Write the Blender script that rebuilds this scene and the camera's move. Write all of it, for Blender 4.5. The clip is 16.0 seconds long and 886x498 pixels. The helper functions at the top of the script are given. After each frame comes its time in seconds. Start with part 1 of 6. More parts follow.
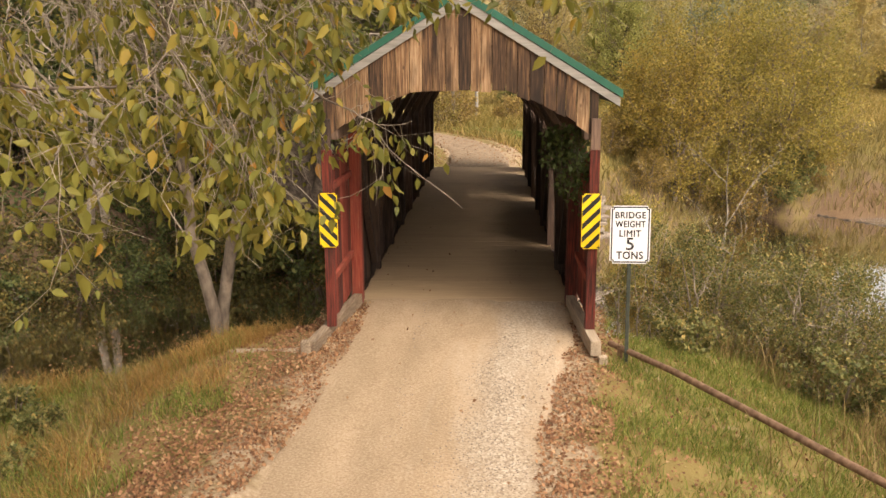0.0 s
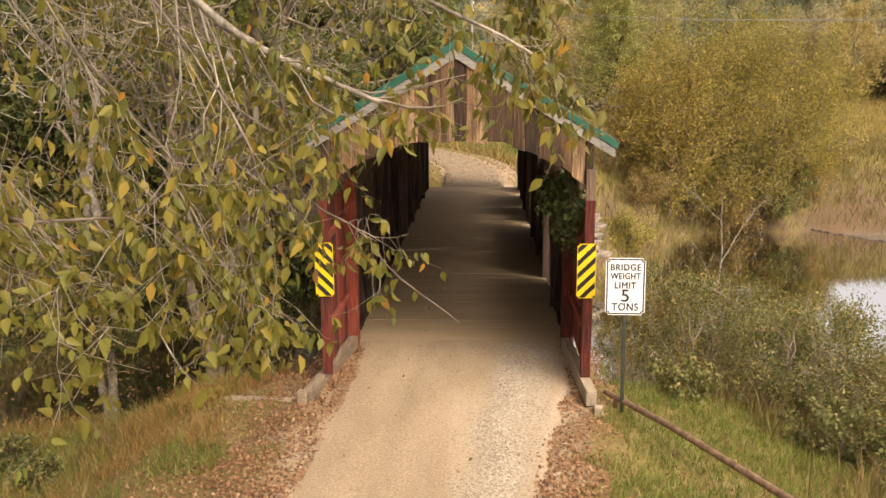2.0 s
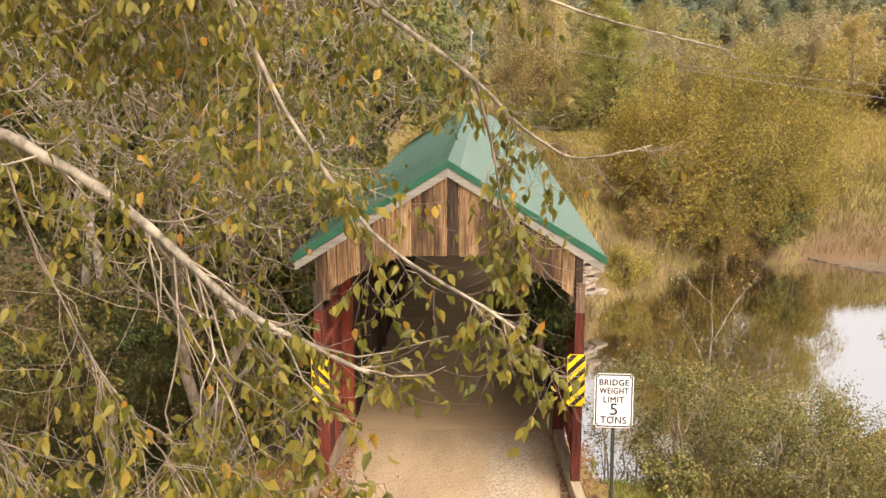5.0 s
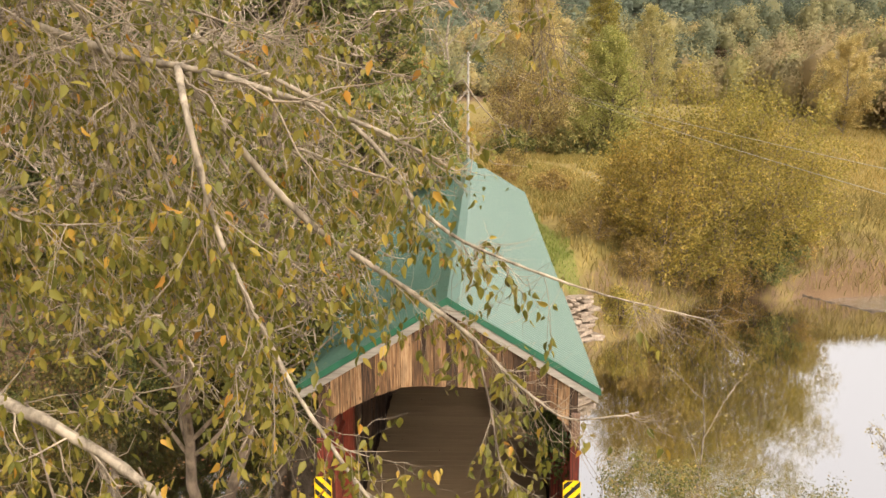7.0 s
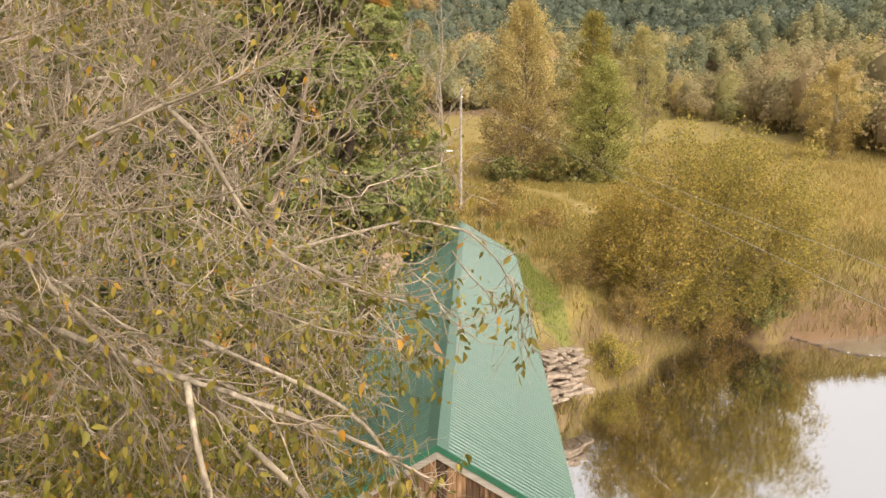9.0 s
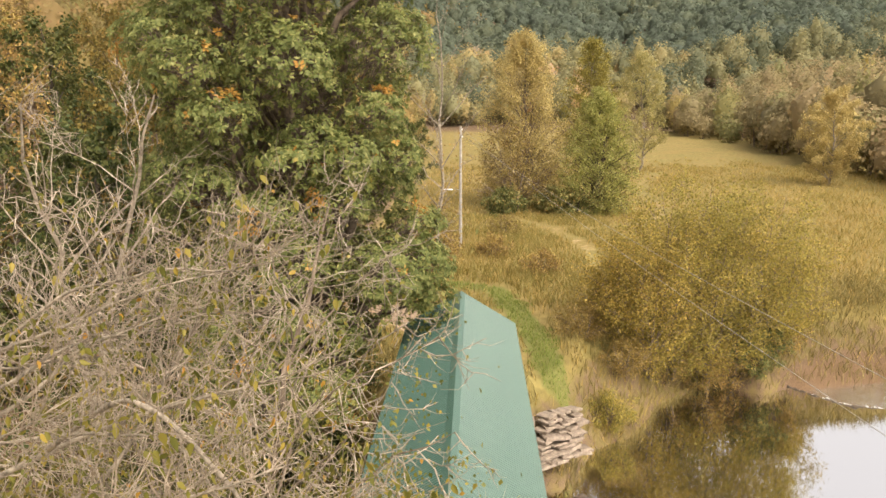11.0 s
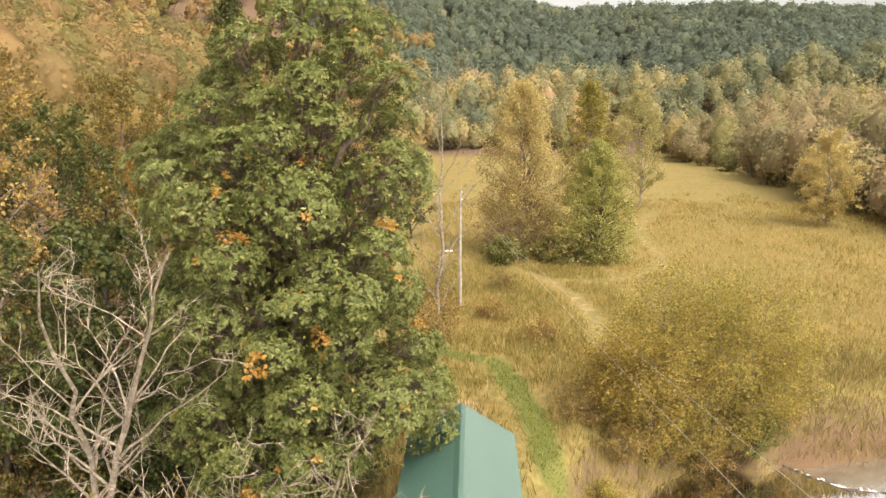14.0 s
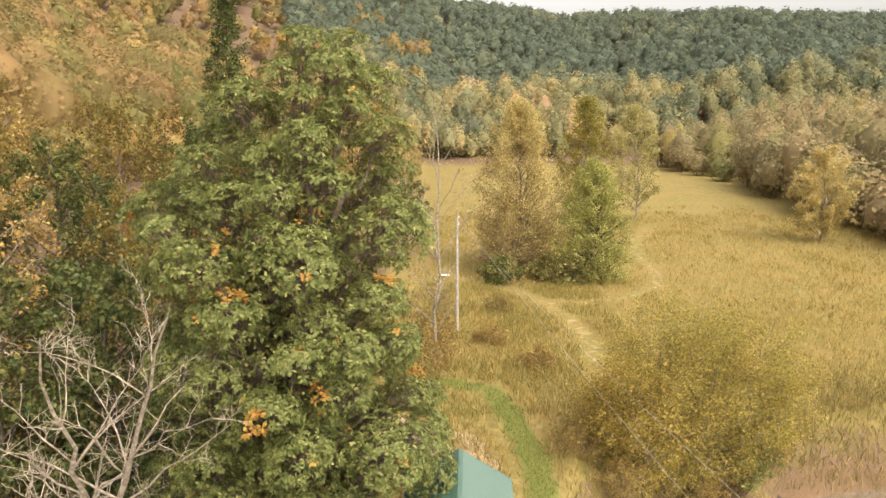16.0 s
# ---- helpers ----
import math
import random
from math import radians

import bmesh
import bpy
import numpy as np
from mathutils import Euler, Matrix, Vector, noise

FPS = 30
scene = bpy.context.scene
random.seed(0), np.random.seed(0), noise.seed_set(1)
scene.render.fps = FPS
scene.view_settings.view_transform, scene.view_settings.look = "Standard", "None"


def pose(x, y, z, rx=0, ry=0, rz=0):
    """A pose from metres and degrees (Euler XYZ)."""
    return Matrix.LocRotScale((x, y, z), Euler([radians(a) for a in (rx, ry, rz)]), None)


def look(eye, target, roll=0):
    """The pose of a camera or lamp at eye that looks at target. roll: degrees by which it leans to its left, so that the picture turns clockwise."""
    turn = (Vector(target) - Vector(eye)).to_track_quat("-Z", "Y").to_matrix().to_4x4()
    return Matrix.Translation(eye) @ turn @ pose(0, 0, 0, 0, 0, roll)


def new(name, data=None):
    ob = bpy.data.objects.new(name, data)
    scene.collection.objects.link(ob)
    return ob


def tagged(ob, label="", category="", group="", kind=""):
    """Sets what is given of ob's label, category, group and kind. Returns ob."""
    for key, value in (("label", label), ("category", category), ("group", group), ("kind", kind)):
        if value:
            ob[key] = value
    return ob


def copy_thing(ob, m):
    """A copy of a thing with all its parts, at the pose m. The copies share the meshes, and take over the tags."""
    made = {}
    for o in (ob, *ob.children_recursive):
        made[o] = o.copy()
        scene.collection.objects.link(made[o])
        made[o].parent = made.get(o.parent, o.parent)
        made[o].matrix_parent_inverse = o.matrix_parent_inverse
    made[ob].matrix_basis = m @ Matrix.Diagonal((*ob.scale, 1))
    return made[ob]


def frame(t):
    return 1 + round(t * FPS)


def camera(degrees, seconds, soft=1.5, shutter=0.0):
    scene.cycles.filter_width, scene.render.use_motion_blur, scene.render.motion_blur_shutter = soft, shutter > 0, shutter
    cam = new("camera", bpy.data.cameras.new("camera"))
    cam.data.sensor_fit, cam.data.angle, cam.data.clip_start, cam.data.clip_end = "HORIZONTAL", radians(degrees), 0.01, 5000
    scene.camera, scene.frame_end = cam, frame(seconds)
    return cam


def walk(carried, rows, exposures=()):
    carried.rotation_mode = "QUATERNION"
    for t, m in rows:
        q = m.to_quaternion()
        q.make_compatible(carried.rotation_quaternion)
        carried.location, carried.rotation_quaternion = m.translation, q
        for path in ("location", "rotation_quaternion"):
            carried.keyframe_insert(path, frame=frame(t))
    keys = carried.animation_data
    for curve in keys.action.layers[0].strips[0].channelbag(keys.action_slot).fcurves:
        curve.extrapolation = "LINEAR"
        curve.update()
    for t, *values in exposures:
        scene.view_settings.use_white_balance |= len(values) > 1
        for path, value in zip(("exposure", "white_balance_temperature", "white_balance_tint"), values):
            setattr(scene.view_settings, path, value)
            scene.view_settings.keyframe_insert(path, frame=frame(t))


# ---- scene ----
cam = camera(55.42, 16.0)
PATH = [
    (0, pose(0.466, -13.626, 4.529, 77.767, 0.308, 3.045)),
    (0.5, pose(0.460, -13.595, 4.720, 77.830, 0.308, 2.949)),
    (1, pose(0.456, -13.552, 4.912, 77.891, 0.307, 2.868)),
    (1.5, pose(0.455, -13.516, 5.086, 77.941, 0.306, 2.780)),
    (2, pose(0.449, -13.496, 5.274, 77.998, 0.305, 2.693)),
    (2.5, pose(0.467, -13.489, 5.473, 78.051, 0.304, 2.593)),
    (3, pose(0.472, -13.487, 5.684, 78.099, 0.303, 2.520)),
    (5.5, pose(0.586, -13.449, 7.586, 78.210, 0.282, 2.749)),
    (6, pose(0.578, -13.475, 8.113, 78.326, 0.282, 2.689)),
    (6.5, pose(0.566, -13.491, 8.671, 78.441, 0.281, 2.617)),
    (7, pose(0.553, -13.489, 9.282, 78.555, 0.280, 2.535)),
    (7.5, pose(0.570, -13.524, 9.878, 78.676, 0.278, 2.398)),
    (8, pose(0.602, -13.573, 10.479, 78.787, 0.276, 2.252)),
    (8.5, pose(0.629, -13.614, 11.130, 78.926, 0.274, 2.144)),
    (9, pose(0.637, -13.636, 11.817, 79.089, 0.272, 2.094)),
    (9.5, pose(0.641, -13.663, 12.502, 79.240, 0.270, 2.034)),
    (10, pose(0.634, -13.690, 13.210, 79.387, 0.269, 2.005)),
    (12.5, pose(0.516, -13.932, 17.296, 80.132, 0.237, 2.135)),
    (13, pose(0.516, -13.949, 18.119, 80.272, 0.235, 2.108)),
    (13.5, pose(0.515, -13.961, 18.936, 80.410, 0.234, 2.049)),
    (14, pose(0.509, -13.953, 19.731, 80.550, 0.234, 1.977)),
    (14.5, pose(0.499, -13.939, 20.386, 80.645, 0.233, 1.912)),
    (15, pose(0.487, -13.930, 20.888, 80.688, 0.232, 1.860)),
    (15.5, pose(0.477, -13.923, 21.355, 80.746, 0.232, 1.799)),
    (16, pose(0.470, -13.920, 21.811, 80.807, 0.232, 1.733)),
]
walk(cam, PATH, exposures=((0.0, -0.02, 7300, 17), (3.0, 0.04, 7300, 17), (5.5, 0.2, 7300, 16), (7.5, 0.2, 7300, 15), (10.0, 0.14, 7200, 15), (12.5, 0.34, 7100, 14), (16.0, 0.38, 7100, 13)))

# ---- world, sun, exposure ----
world = bpy.data.worlds.new("overcast_sky")
scene.world = world
world.use_nodes = True
wn, wl = world.node_tree.nodes, world.node_tree.links
sky = wn.new("ShaderNodeTexSky")
sky.sky_type, sky.sun_disc = "NISHITA", False
sky.sun_elevation, sky.sun_rotation = radians(50), radians(142)
sky.air_density, sky.dust_density, sky.ozone_density = 1.0, 6.0, 0.6
soften = wn.new("ShaderNodeHueSaturation")
soften.inputs["Saturation"].default_value = 0.2
soften.inputs["Value"].default_value = 2.08
wl.new(sky.outputs[0], soften.inputs["Color"])
wl.new(soften.outputs[0], wn["Background"].inputs["Color"])
wn["Background"].inputs["Strength"].default_value = 0.15

sun_data = bpy.data.lights.new("sun", "SUN")
sun_data.energy, sun_data.angle, sun_data.color = 1.1, radians(52), (1.0, 0.9, 0.76)
sun = new("sun", sun_data)
sun.matrix_world = look((0, 0, 0), (-0.42, 0.5, -0.76))


# ---- materials ----
def shader(name, rough=0.8, metal=0.0, spec=0.3):
    m = bpy.data.materials.new(name)
    m.use_nodes = True
    b = m.node_tree.nodes["Principled BSDF"]
    b.inputs["Roughness"].default_value, b.inputs["Metallic"].default_value = rough, metal
    b.inputs["Specular IOR Level"].default_value = spec
    return m, m.node_tree.nodes, m.node_tree.links, b


def ramp(nodes, links, source, stops):
    r = nodes.new("ShaderNodeValToRGB")
    while len(r.color_ramp.elements) < len(stops):
        r.color_ramp.elements.new(0.5)
    for e, (at, c) in zip(r.color_ramp.elements, stops):
        e.position, e.color = at, (*c, 1)
    links.new(source, r.inputs[0])
    return r.outputs[0]


def blend(nodes, links, kind, factor, a, b):
    x = nodes.new("ShaderNodeMix")
    x.data_type, x.blend_type = "RGBA", kind
    for slot, v in ((x.inputs[0], factor), (x.inputs[6], a), (x.inputs[7], b)):
        if isinstance(v, (int, float)):
            slot.default_value = v
        elif isinstance(v, tuple):
            slot.default_value = (*v, 1)
        else:
            links.new(v, slot)
    return x.outputs[2]


def grain(nodes, links, scale, detail=6, stretch=(1, 1, 1), coords="Object", rough=0.6, shift=None):
    tc, mp, nz = nodes.new("ShaderNodeTexCoord"), nodes.new("ShaderNodeMapping"), nodes.new("ShaderNodeTexNoise")
    mp.inputs["Scale"].default_value = stretch
    links.new(tc.outputs[coords], mp.inputs["Vector"])
    if shift is not None:
        links.new(shift, mp.inputs["Location"])
    links.new(mp.outputs[0], nz.inputs["Vector"])
    nz.inputs["Scale"].default_value, nz.inputs["Detail"].default_value, nz.inputs["Roughness"].default_value = scale, detail, rough
    return nz.outputs["Fac"]


def relief(nodes, links, bsdf, height, strength=0.4, distance=0.02):
    b = nodes.new("ShaderNodeBump")
    b.inputs["Strength"].default_value, b.inputs["Distance"].default_value = strength, distance
    links.new(height, b.inputs["Height"])
    links.new(b.outputs[0], bsdf.inputs["Normal"])


def wood_mat(name, stops, along=2, rough=0.85, stain=0.6, stain_colour=(0.03, 0.024, 0.02), tone_range=0.45, knots=False):
    """Weathered board: grain along one axis, every board of its own tone, dark stains."""
    m, n, l, b = shader(name, rough)
    info = n.new("ShaderNodeObjectInfo")
    off = n.new("ShaderNodeVectorMath")
    off.operation = "SCALE"
    off.inputs[0].default_value = (37, 53, 71)
    l.new(info.outputs["Random"], off.inputs["Scale"])
    st = [14, 14, 14]
    st[along] = 0.7
    fine = grain(n, l, 3.0, 8, tuple(st), shift=off.outputs[0])
    broad = grain(n, l, 1.1, 4, tuple(2.2 if i != along else 0.6 for i in range(3)), shift=off.outputs[0])
    tone = n.new("ShaderNodeMath")
    tone.operation = "MULTIPLY_ADD"
    l.new(info.outputs["Random"], tone.inputs[0])
    tone.inputs[1].default_value, tone.inputs[2].default_value = tone_range, -tone_range / 2
    mix = n.new("ShaderNodeMath")
    mix.operation = "ADD"
    l.new(fine, mix.inputs[0])
    l.new(tone.outputs[0], mix.inputs[1])
    col = ramp(n, l, mix.outputs[0], stops)
    dark = ramp(n, l, broad, [(0.45, (0, 0, 0)), (0.68, (stain, stain, stain))])
    col = blend(n, l, "MIX", dark, col, stain_colour)
    if knots:
        tc, mp, vor = n.new("ShaderNodeTexCoord"), n.new("ShaderNodeMapping"), n.new("ShaderNodeTexVoronoi")
        mp.inputs["Scale"].default_value = (7, 1, 3.2)
        l.new(tc.outputs["Object"], mp.inputs["Vector"])
        l.new(off.outputs[0], mp.inputs["Location"])
        l.new(mp.outputs[0], vor.inputs["Vector"])
        vor.inputs["Scale"].default_value = 1.0
        ring = ramp(n, l, vor.outputs["Distance"], [(0.06, (0.75, 0.75, 0.75)), (0.15, (0, 0, 0))])
        col = blend(n, l, "MIX", ring, col, (0.05, 0.026, 0.014))
    l.new(col, b.inputs["Base Color"])
    relief(n, l, b, fine, 0.5, 0.006)
    return m


def leaf_mat(name, stops, translucent=0.35, rough=0.55, attribute=""):
    m, n, l, b = shader(name, rough, spec=0.25)
    geo = n.new("ShaderNodeNewGeometry")
    if attribute:
        at = n.new("ShaderNodeAttribute")
        at.attribute_name = attribute
        col = ramp(n, l, at.outputs["Fac"], stops)
        vary = ramp(n, l, geo.outputs["Random Per Island"], [(0, (0.8, 0.8, 0.8)), (1, (1.15, 1.15, 1.15))])
        col = blend(n, l, "MULTIPLY", 1.0, col, vary)
    else:
        col = ramp(n, l, geo.outputs["Random Per Island"], stops)
        info = n.new("ShaderNodeObjectInfo")
        vary = ramp(n, l, info.outputs["Random"], [(0, (0.8, 0.86, 0.8)), (1, (1.15, 1.05, 1.0))])
        col = blend(n, l, "MULTIPLY", 1.0, col, vary)
    l.new(col, b.inputs["Base Color"])
    if translucent:
        t, mx = n.new("ShaderNodeBsdfTranslucent"), n.new("ShaderNodeMixShader")
        l.new(col, t.inputs["Color"])
        mx.inputs[0].default_value = translucent
        l.new(b.outputs[0], mx.inputs[1])
        l.new(t.outputs[0], mx.inputs[2])
        l.new(mx.outputs[0], n["Material Output"].inputs["Surface"])
    return m


def bark_mat(name, a, b2, scale=9, patch=0.5):
    m, n, l, b = shader(name, 0.9)
    f = grain(n, l, scale, 8, (1, 1, 0.35))
    p = grain(n, l, scale * 0.25, 3)
    col = ramp(n, l, f, [(0.3, a), (0.65, b2)])
    pale = ramp(n, l, p, [(patch, (0, 0, 0)), (patch + 0.15, (0.7, 0.7, 0.7))])
    col = blend(n, l, "MIX", pale, col, tuple(min(1, c * 1.5) for c in b2))
    l.new(col, b.inputs["Base Color"])
    relief(n, l, b, f, 0.6, 0.02)
    return m


def plain_mat(name, c1, c2, scale=8, rough=0.6, metal=0.0, bump=0.15, spec=0.4):
    m, n, l, b = shader(name, rough, metal, spec)
    f = grain(n, l, scale, 6)
    l.new(ramp(n, l, f, [(0.35, c1), (0.68, c2)]), b.inputs["Base Color"])
    relief(n, l, b, f, bump, 0.01)
    return m


GABLE = wood_mat("weathered_gable_board", [(0.26, (0.022, 0.015, 0.011)), (0.43, (0.1, 0.054, 0.028)), (0.58, (0.22, 0.122, 0.058)), (0.8, (0.42, 0.275, 0.155))], stain=0.92, stain_colour=(0.02, 0.013, 0.009), tone_range=0.36, knots=True)
REDWOOD = wood_mat("faded_red_paint_on_wood", [(0.25, (0.05, 0.014, 0.009)), (0.5, (0.19, 0.034, 0.02)), (0.75, (0.29, 0.065, 0.036)), (0.95, (0.36, 0.22, 0.15))], stain=0.45)
SIDING = wood_mat("dark_siding_wood", [(0.25, (0.035, 0.024, 0.018)), (0.55, (0.1, 0.062, 0.042)), (0.85, (0.22, 0.14, 0.095))])
TRIM = wood_mat("grey_trim_board", [(0.25, (0.17, 0.155, 0.13)), (0.55, (0.27, 0.25, 0.215)), (0.85, (0.36, 0.335, 0.29))], along=0, stain=0.25)
TIMBER = wood_mat("pale_timber", [(0.25, (0.16, 0.11, 0.07)), (0.55, (0.34, 0.26, 0.17)), (0.85, (0.5, 0.4, 0.28))], along=1, stain=0.3)
DECKWOOD = wood_mat("dusty_deck_plank", [(0.15, (0.33, 0.23, 0.13)), (0.55, (0.42, 0.3, 0.17)), (0.9, (0.5, 0.365, 0.215))], along=0, stain=0.3, stain_colour=(0.3, 0.205, 0.125), tone_range=0.12)
ROOF = plain_mat("green_painted_metal", (0.038, 0.092, 0.068), (0.058, 0.118, 0.088), 1.2, 0.42, 0.0, 0.03, 0.5)
ROOFEDGE = plain_mat("dark_green_metal_trim", (0.01, 0.085, 0.05), (0.018, 0.115, 0.07), 4, 0.4, 0.0, 0.05, 0.5)
YELLOW = plain_mat("yellow_reflective_sheet", (0.78, 0.5, 0.012), (0.86, 0.58, 0.02), 3, 0.45, 0, 0.02)
BLACK = plain_mat("black_sign_ink", (0.012, 0.012, 0.012), (0.025, 0.023, 0.02), 6, 0.5, 0, 0.02)
WHITE = plain_mat("white_sign_sheet", (0.78, 0.77, 0.74), (0.86, 0.85, 0.82), 3, 0.45, 0, 0.02)
STEELPOST = plain_mat("dark_green_steel_post", (0.035, 0.04, 0.03), (0.07, 0.075, 0.055), 14, 0.6, 0.3)
RUST = plain_mat("rusty_steel", (0.12, 0.065, 0.035), (0.28, 0.17, 0.1), 10, 0.75, 0.2, 0.3)
POLEWOOD = plain_mat("pale_grey_pole", (0.26, 0.24, 0.21), (0.4, 0.37, 0.33), 3, 0.8)
WIRE = plain_mat("dull_aluminium_wire", (0.3, 0.28, 0.24), (0.4, 0.37, 0.32), 3, 0.7, 0.2)
STONE = plain_mat("pale_sandstone", (0.14, 0.108, 0.078), (0.32, 0.26, 0.195), 3.5, 0.9, 0, 0.5)
CONCRETE = plain_mat("old_concrete", (0.2, 0.18, 0.15), (0.34, 0.31, 0.27), 2.5, 0.9, 0, 0.4)
FOAM = plain_mat("white_water_foam", (0.6, 0.6, 0.58), (0.85, 0.85, 0.83), 5, 0.6, 0, 0.5)
BARKBROWN = bark_mat("brown_bark", (0.06, 0.045, 0.032), (0.17, 0.13, 0.095))
BARKTAN = bark_mat("tan_grey_bark", (0.09, 0.068, 0.05), (0.23, 0.18, 0.13))
BARKTWIG = bark_mat("pale_twig_bark", (0.125, 0.1, 0.07), (0.3, 0.245, 0.18))
BARKASH = bark_mat("ashy_twig_bark", (0.16, 0.128, 0.094), (0.37, 0.31, 0.235))
BARKPALE = bark_mat("pale_blotched_bark", (0.075, 0.06, 0.043), (0.31, 0.262, 0.195), 14, 0.5)
BARKDARK = bark_mat("dark_bark", (0.03, 0.024, 0.018), (0.09, 0.07, 0.05))

NEARLEAF = leaf_mat("olive_yellow_leaf", [(0, (0.09, 0.102, 0.021)), (0.35, (0.155, 0.155, 0.032)), (0.8, (0.235, 0.212, 0.045)), (0.965, (0.33, 0.26, 0.052)), (0.99, (0.42, 0.22, 0.035)), (1, (0.3, 0.17, 0.06))], 0.42, 0.45)
OAKLEAF = leaf_mat("green_oak_leaf", [(0, (0.11, 0.13, 0.038)), (0.5, (0.195, 0.208, 0.064)), (0.88, (0.295, 0.292, 0.1)), (1, (0.41, 0.37, 0.135))], 0.42)
RUSTLEAF = leaf_mat("orange_oak_leaf", [(0, (0.4, 0.2, 0.05)), (0.5, (0.5, 0.26, 0.06)), (1, (0.5, 0.34, 0.1))], 0.4)
DARKLEAF = leaf_mat("dark_green_leaf", [(0, (0.04, 0.06, 0.016)), (0.5, (0.08, 0.1, 0.028)), (1, (0.15, 0.15, 0.045))], 0.25)
YELLOWLEAF = leaf_mat("yellow_green_leaf", [(0, (0.17, 0.165, 0.04)), (0.4, (0.29, 0.26, 0.06)), (0.8, (0.42, 0.35, 0.085)), (1, (0.5, 0.38, 0.1))], 0.45)
GOLDLEAF = leaf_mat("golden_leaf", [(0, (0.33, 0.285, 0.118)), (0.5, (0.44, 0.38, 0.155)), (1, (0.54, 0.455, 0.19))], 0.48)
WILLOWLEAF = leaf_mat("olive_gold_leaf", [(0, (0.19, 0.16, 0.04)), (0.4, (0.3, 0.248, 0.06)), (0.8, (0.425, 0.335, 0.085)), (1, (0.52, 0.37, 0.1))], 0.48)
BRUSHLEAF = leaf_mat("tan_olive_brush_leaf", [(0, (0.18, 0.135, 0.045)), (0.5, (0.3, 0.225, 0.07)), (1, (0.42, 0.29, 0.1))], 0.4)
CEDARLEAF = leaf_mat("olive_green_conifer", [(0, (0.24, 0.25, 0.07)), (0.6, (0.38, 0.37, 0.11)), (1, (0.52, 0.45, 0.16))], 0.4)
OLIVELEAF = leaf_mat("olive_brown_leaf", [(0, (0.1, 0.085, 0.025)), (0.4, (0.17, 0.14, 0.038)), (0.8, (0.26, 0.2, 0.055)), (1, (0.33, 0.22, 0.06))], 0.35)
BROWNLEAF = leaf_mat("russet_leaf", [(0, (0.17, 0.118, 0.046)), (0.4, (0.29, 0.198, 0.072)), (0.75, (0.39, 0.275, 0.085)), (1, (0.42, 0.335, 0.1))], 0.35)
SHRUBLEAF = leaf_mat("grey_green_shrub_leaf", [(0, (0.075, 0.088, 0.024)), (0.5, (0.155, 0.16, 0.05)), (0.85, (0.27, 0.245, 0.085)), (1, (0.4, 0.28, 0.09))], 0.3)
DRYTWIG = leaf_mat("dry_brown_weed", [(0, (0.14, 0.095, 0.042)), (0.5, (0.24, 0.165, 0.07)), (1, (0.34, 0.25, 0.1))], 0.25)
BANKWEED = leaf_mat("golden_brown_weed", [(0, (0.15, 0.11, 0.04)), (0.5, (0.26, 0.195, 0.068)), (1, (0.37, 0.275, 0.1))], 0.3)
BANKLEAF = leaf_mat("olive_bank_leaf", [(0, (0.06, 0.058, 0.016)), (0.5, (0.125, 0.112, 0.031)), (0.85, (0.2, 0.16, 0.046)), (1, (0.28, 0.16, 0.052))], 0.28)
IVY = leaf_mat("ivy_leaf", [(0, (0.035, 0.05, 0.012)), (1, (0.09, 0.11, 0.03))], 0.2)
STRAW = leaf_mat("orange_dry_grass", [(0, (0.24, 0.12, 0.035)), (0.5, (0.4, 0.22, 0.065)), (1, (0.5, 0.33, 0.12))], 0.3)
GRASS = leaf_mat("green_grass", [(0, (0.1, 0.15, 0.03)), (0.6, (0.18, 0.24, 0.05)), (1, (0.3, 0.3, 0.1))], 0.35)
FIELDGRASS = leaf_mat("yellow_field_grass", [(0, (0.16, 0.14, 0.038)), (0.5, (0.285, 0.225, 0.068)), (1, (0.43, 0.325, 0.12))], 0.35)
FIELDWEED = leaf_mat("olive_field_weed", [(0, (0.17, 0.15, 0.04)), (0.5, (0.26, 0.215, 0.062)), (1, (0.38, 0.285, 0.095))], 0.35)
LITTER = leaf_mat("fallen_leaves", [(0, (0.12, 0.055, 0.028)), (0.45, (0.26, 0.125, 0.06)), (0.85, (0.36, 0.195, 0.1)), (1, (0.44, 0.29, 0.16))], 0.1, 0.7)
LAWN = leaf_mat("short_green_grass", [(0, (0.09, 0.125, 0.022)), (0.6, (0.185, 0.225, 0.045)), (0.88, (0.29, 0.3, 0.08)), (1, (0.38, 0.29, 0.12))], 0.35)
# Ridge greens are lightened and greyed to put distance haze into the colour.
FAR_HAZED = [(0, (0.105, 0.13, 0.09)), (0.3, (0.145, 0.165, 0.1)), (0.5, (0.22, 0.215, 0.11)), (0.7, (0.34, 0.3, 0.14)), (0.85, (0.44, 0.33, 0.14)), (0.94, (0.46, 0.28, 0.13)), (1, (0.4, 0.32, 0.22))]
FORESTLEAF = leaf_mat("mixed_forest_leaf", FAR_HAZED, 0.4, 0.7, "tint")
TANWOODS = leaf_mat("tan_autumn_woods", [(0, (0.24, 0.205, 0.105)), (0.35, (0.33, 0.27, 0.135)), (0.6, (0.36, 0.265, 0.14)), (0.8, (0.23, 0.23, 0.095)), (1, (0.44, 0.35, 0.13))], 0.45, 0.7, "tint")


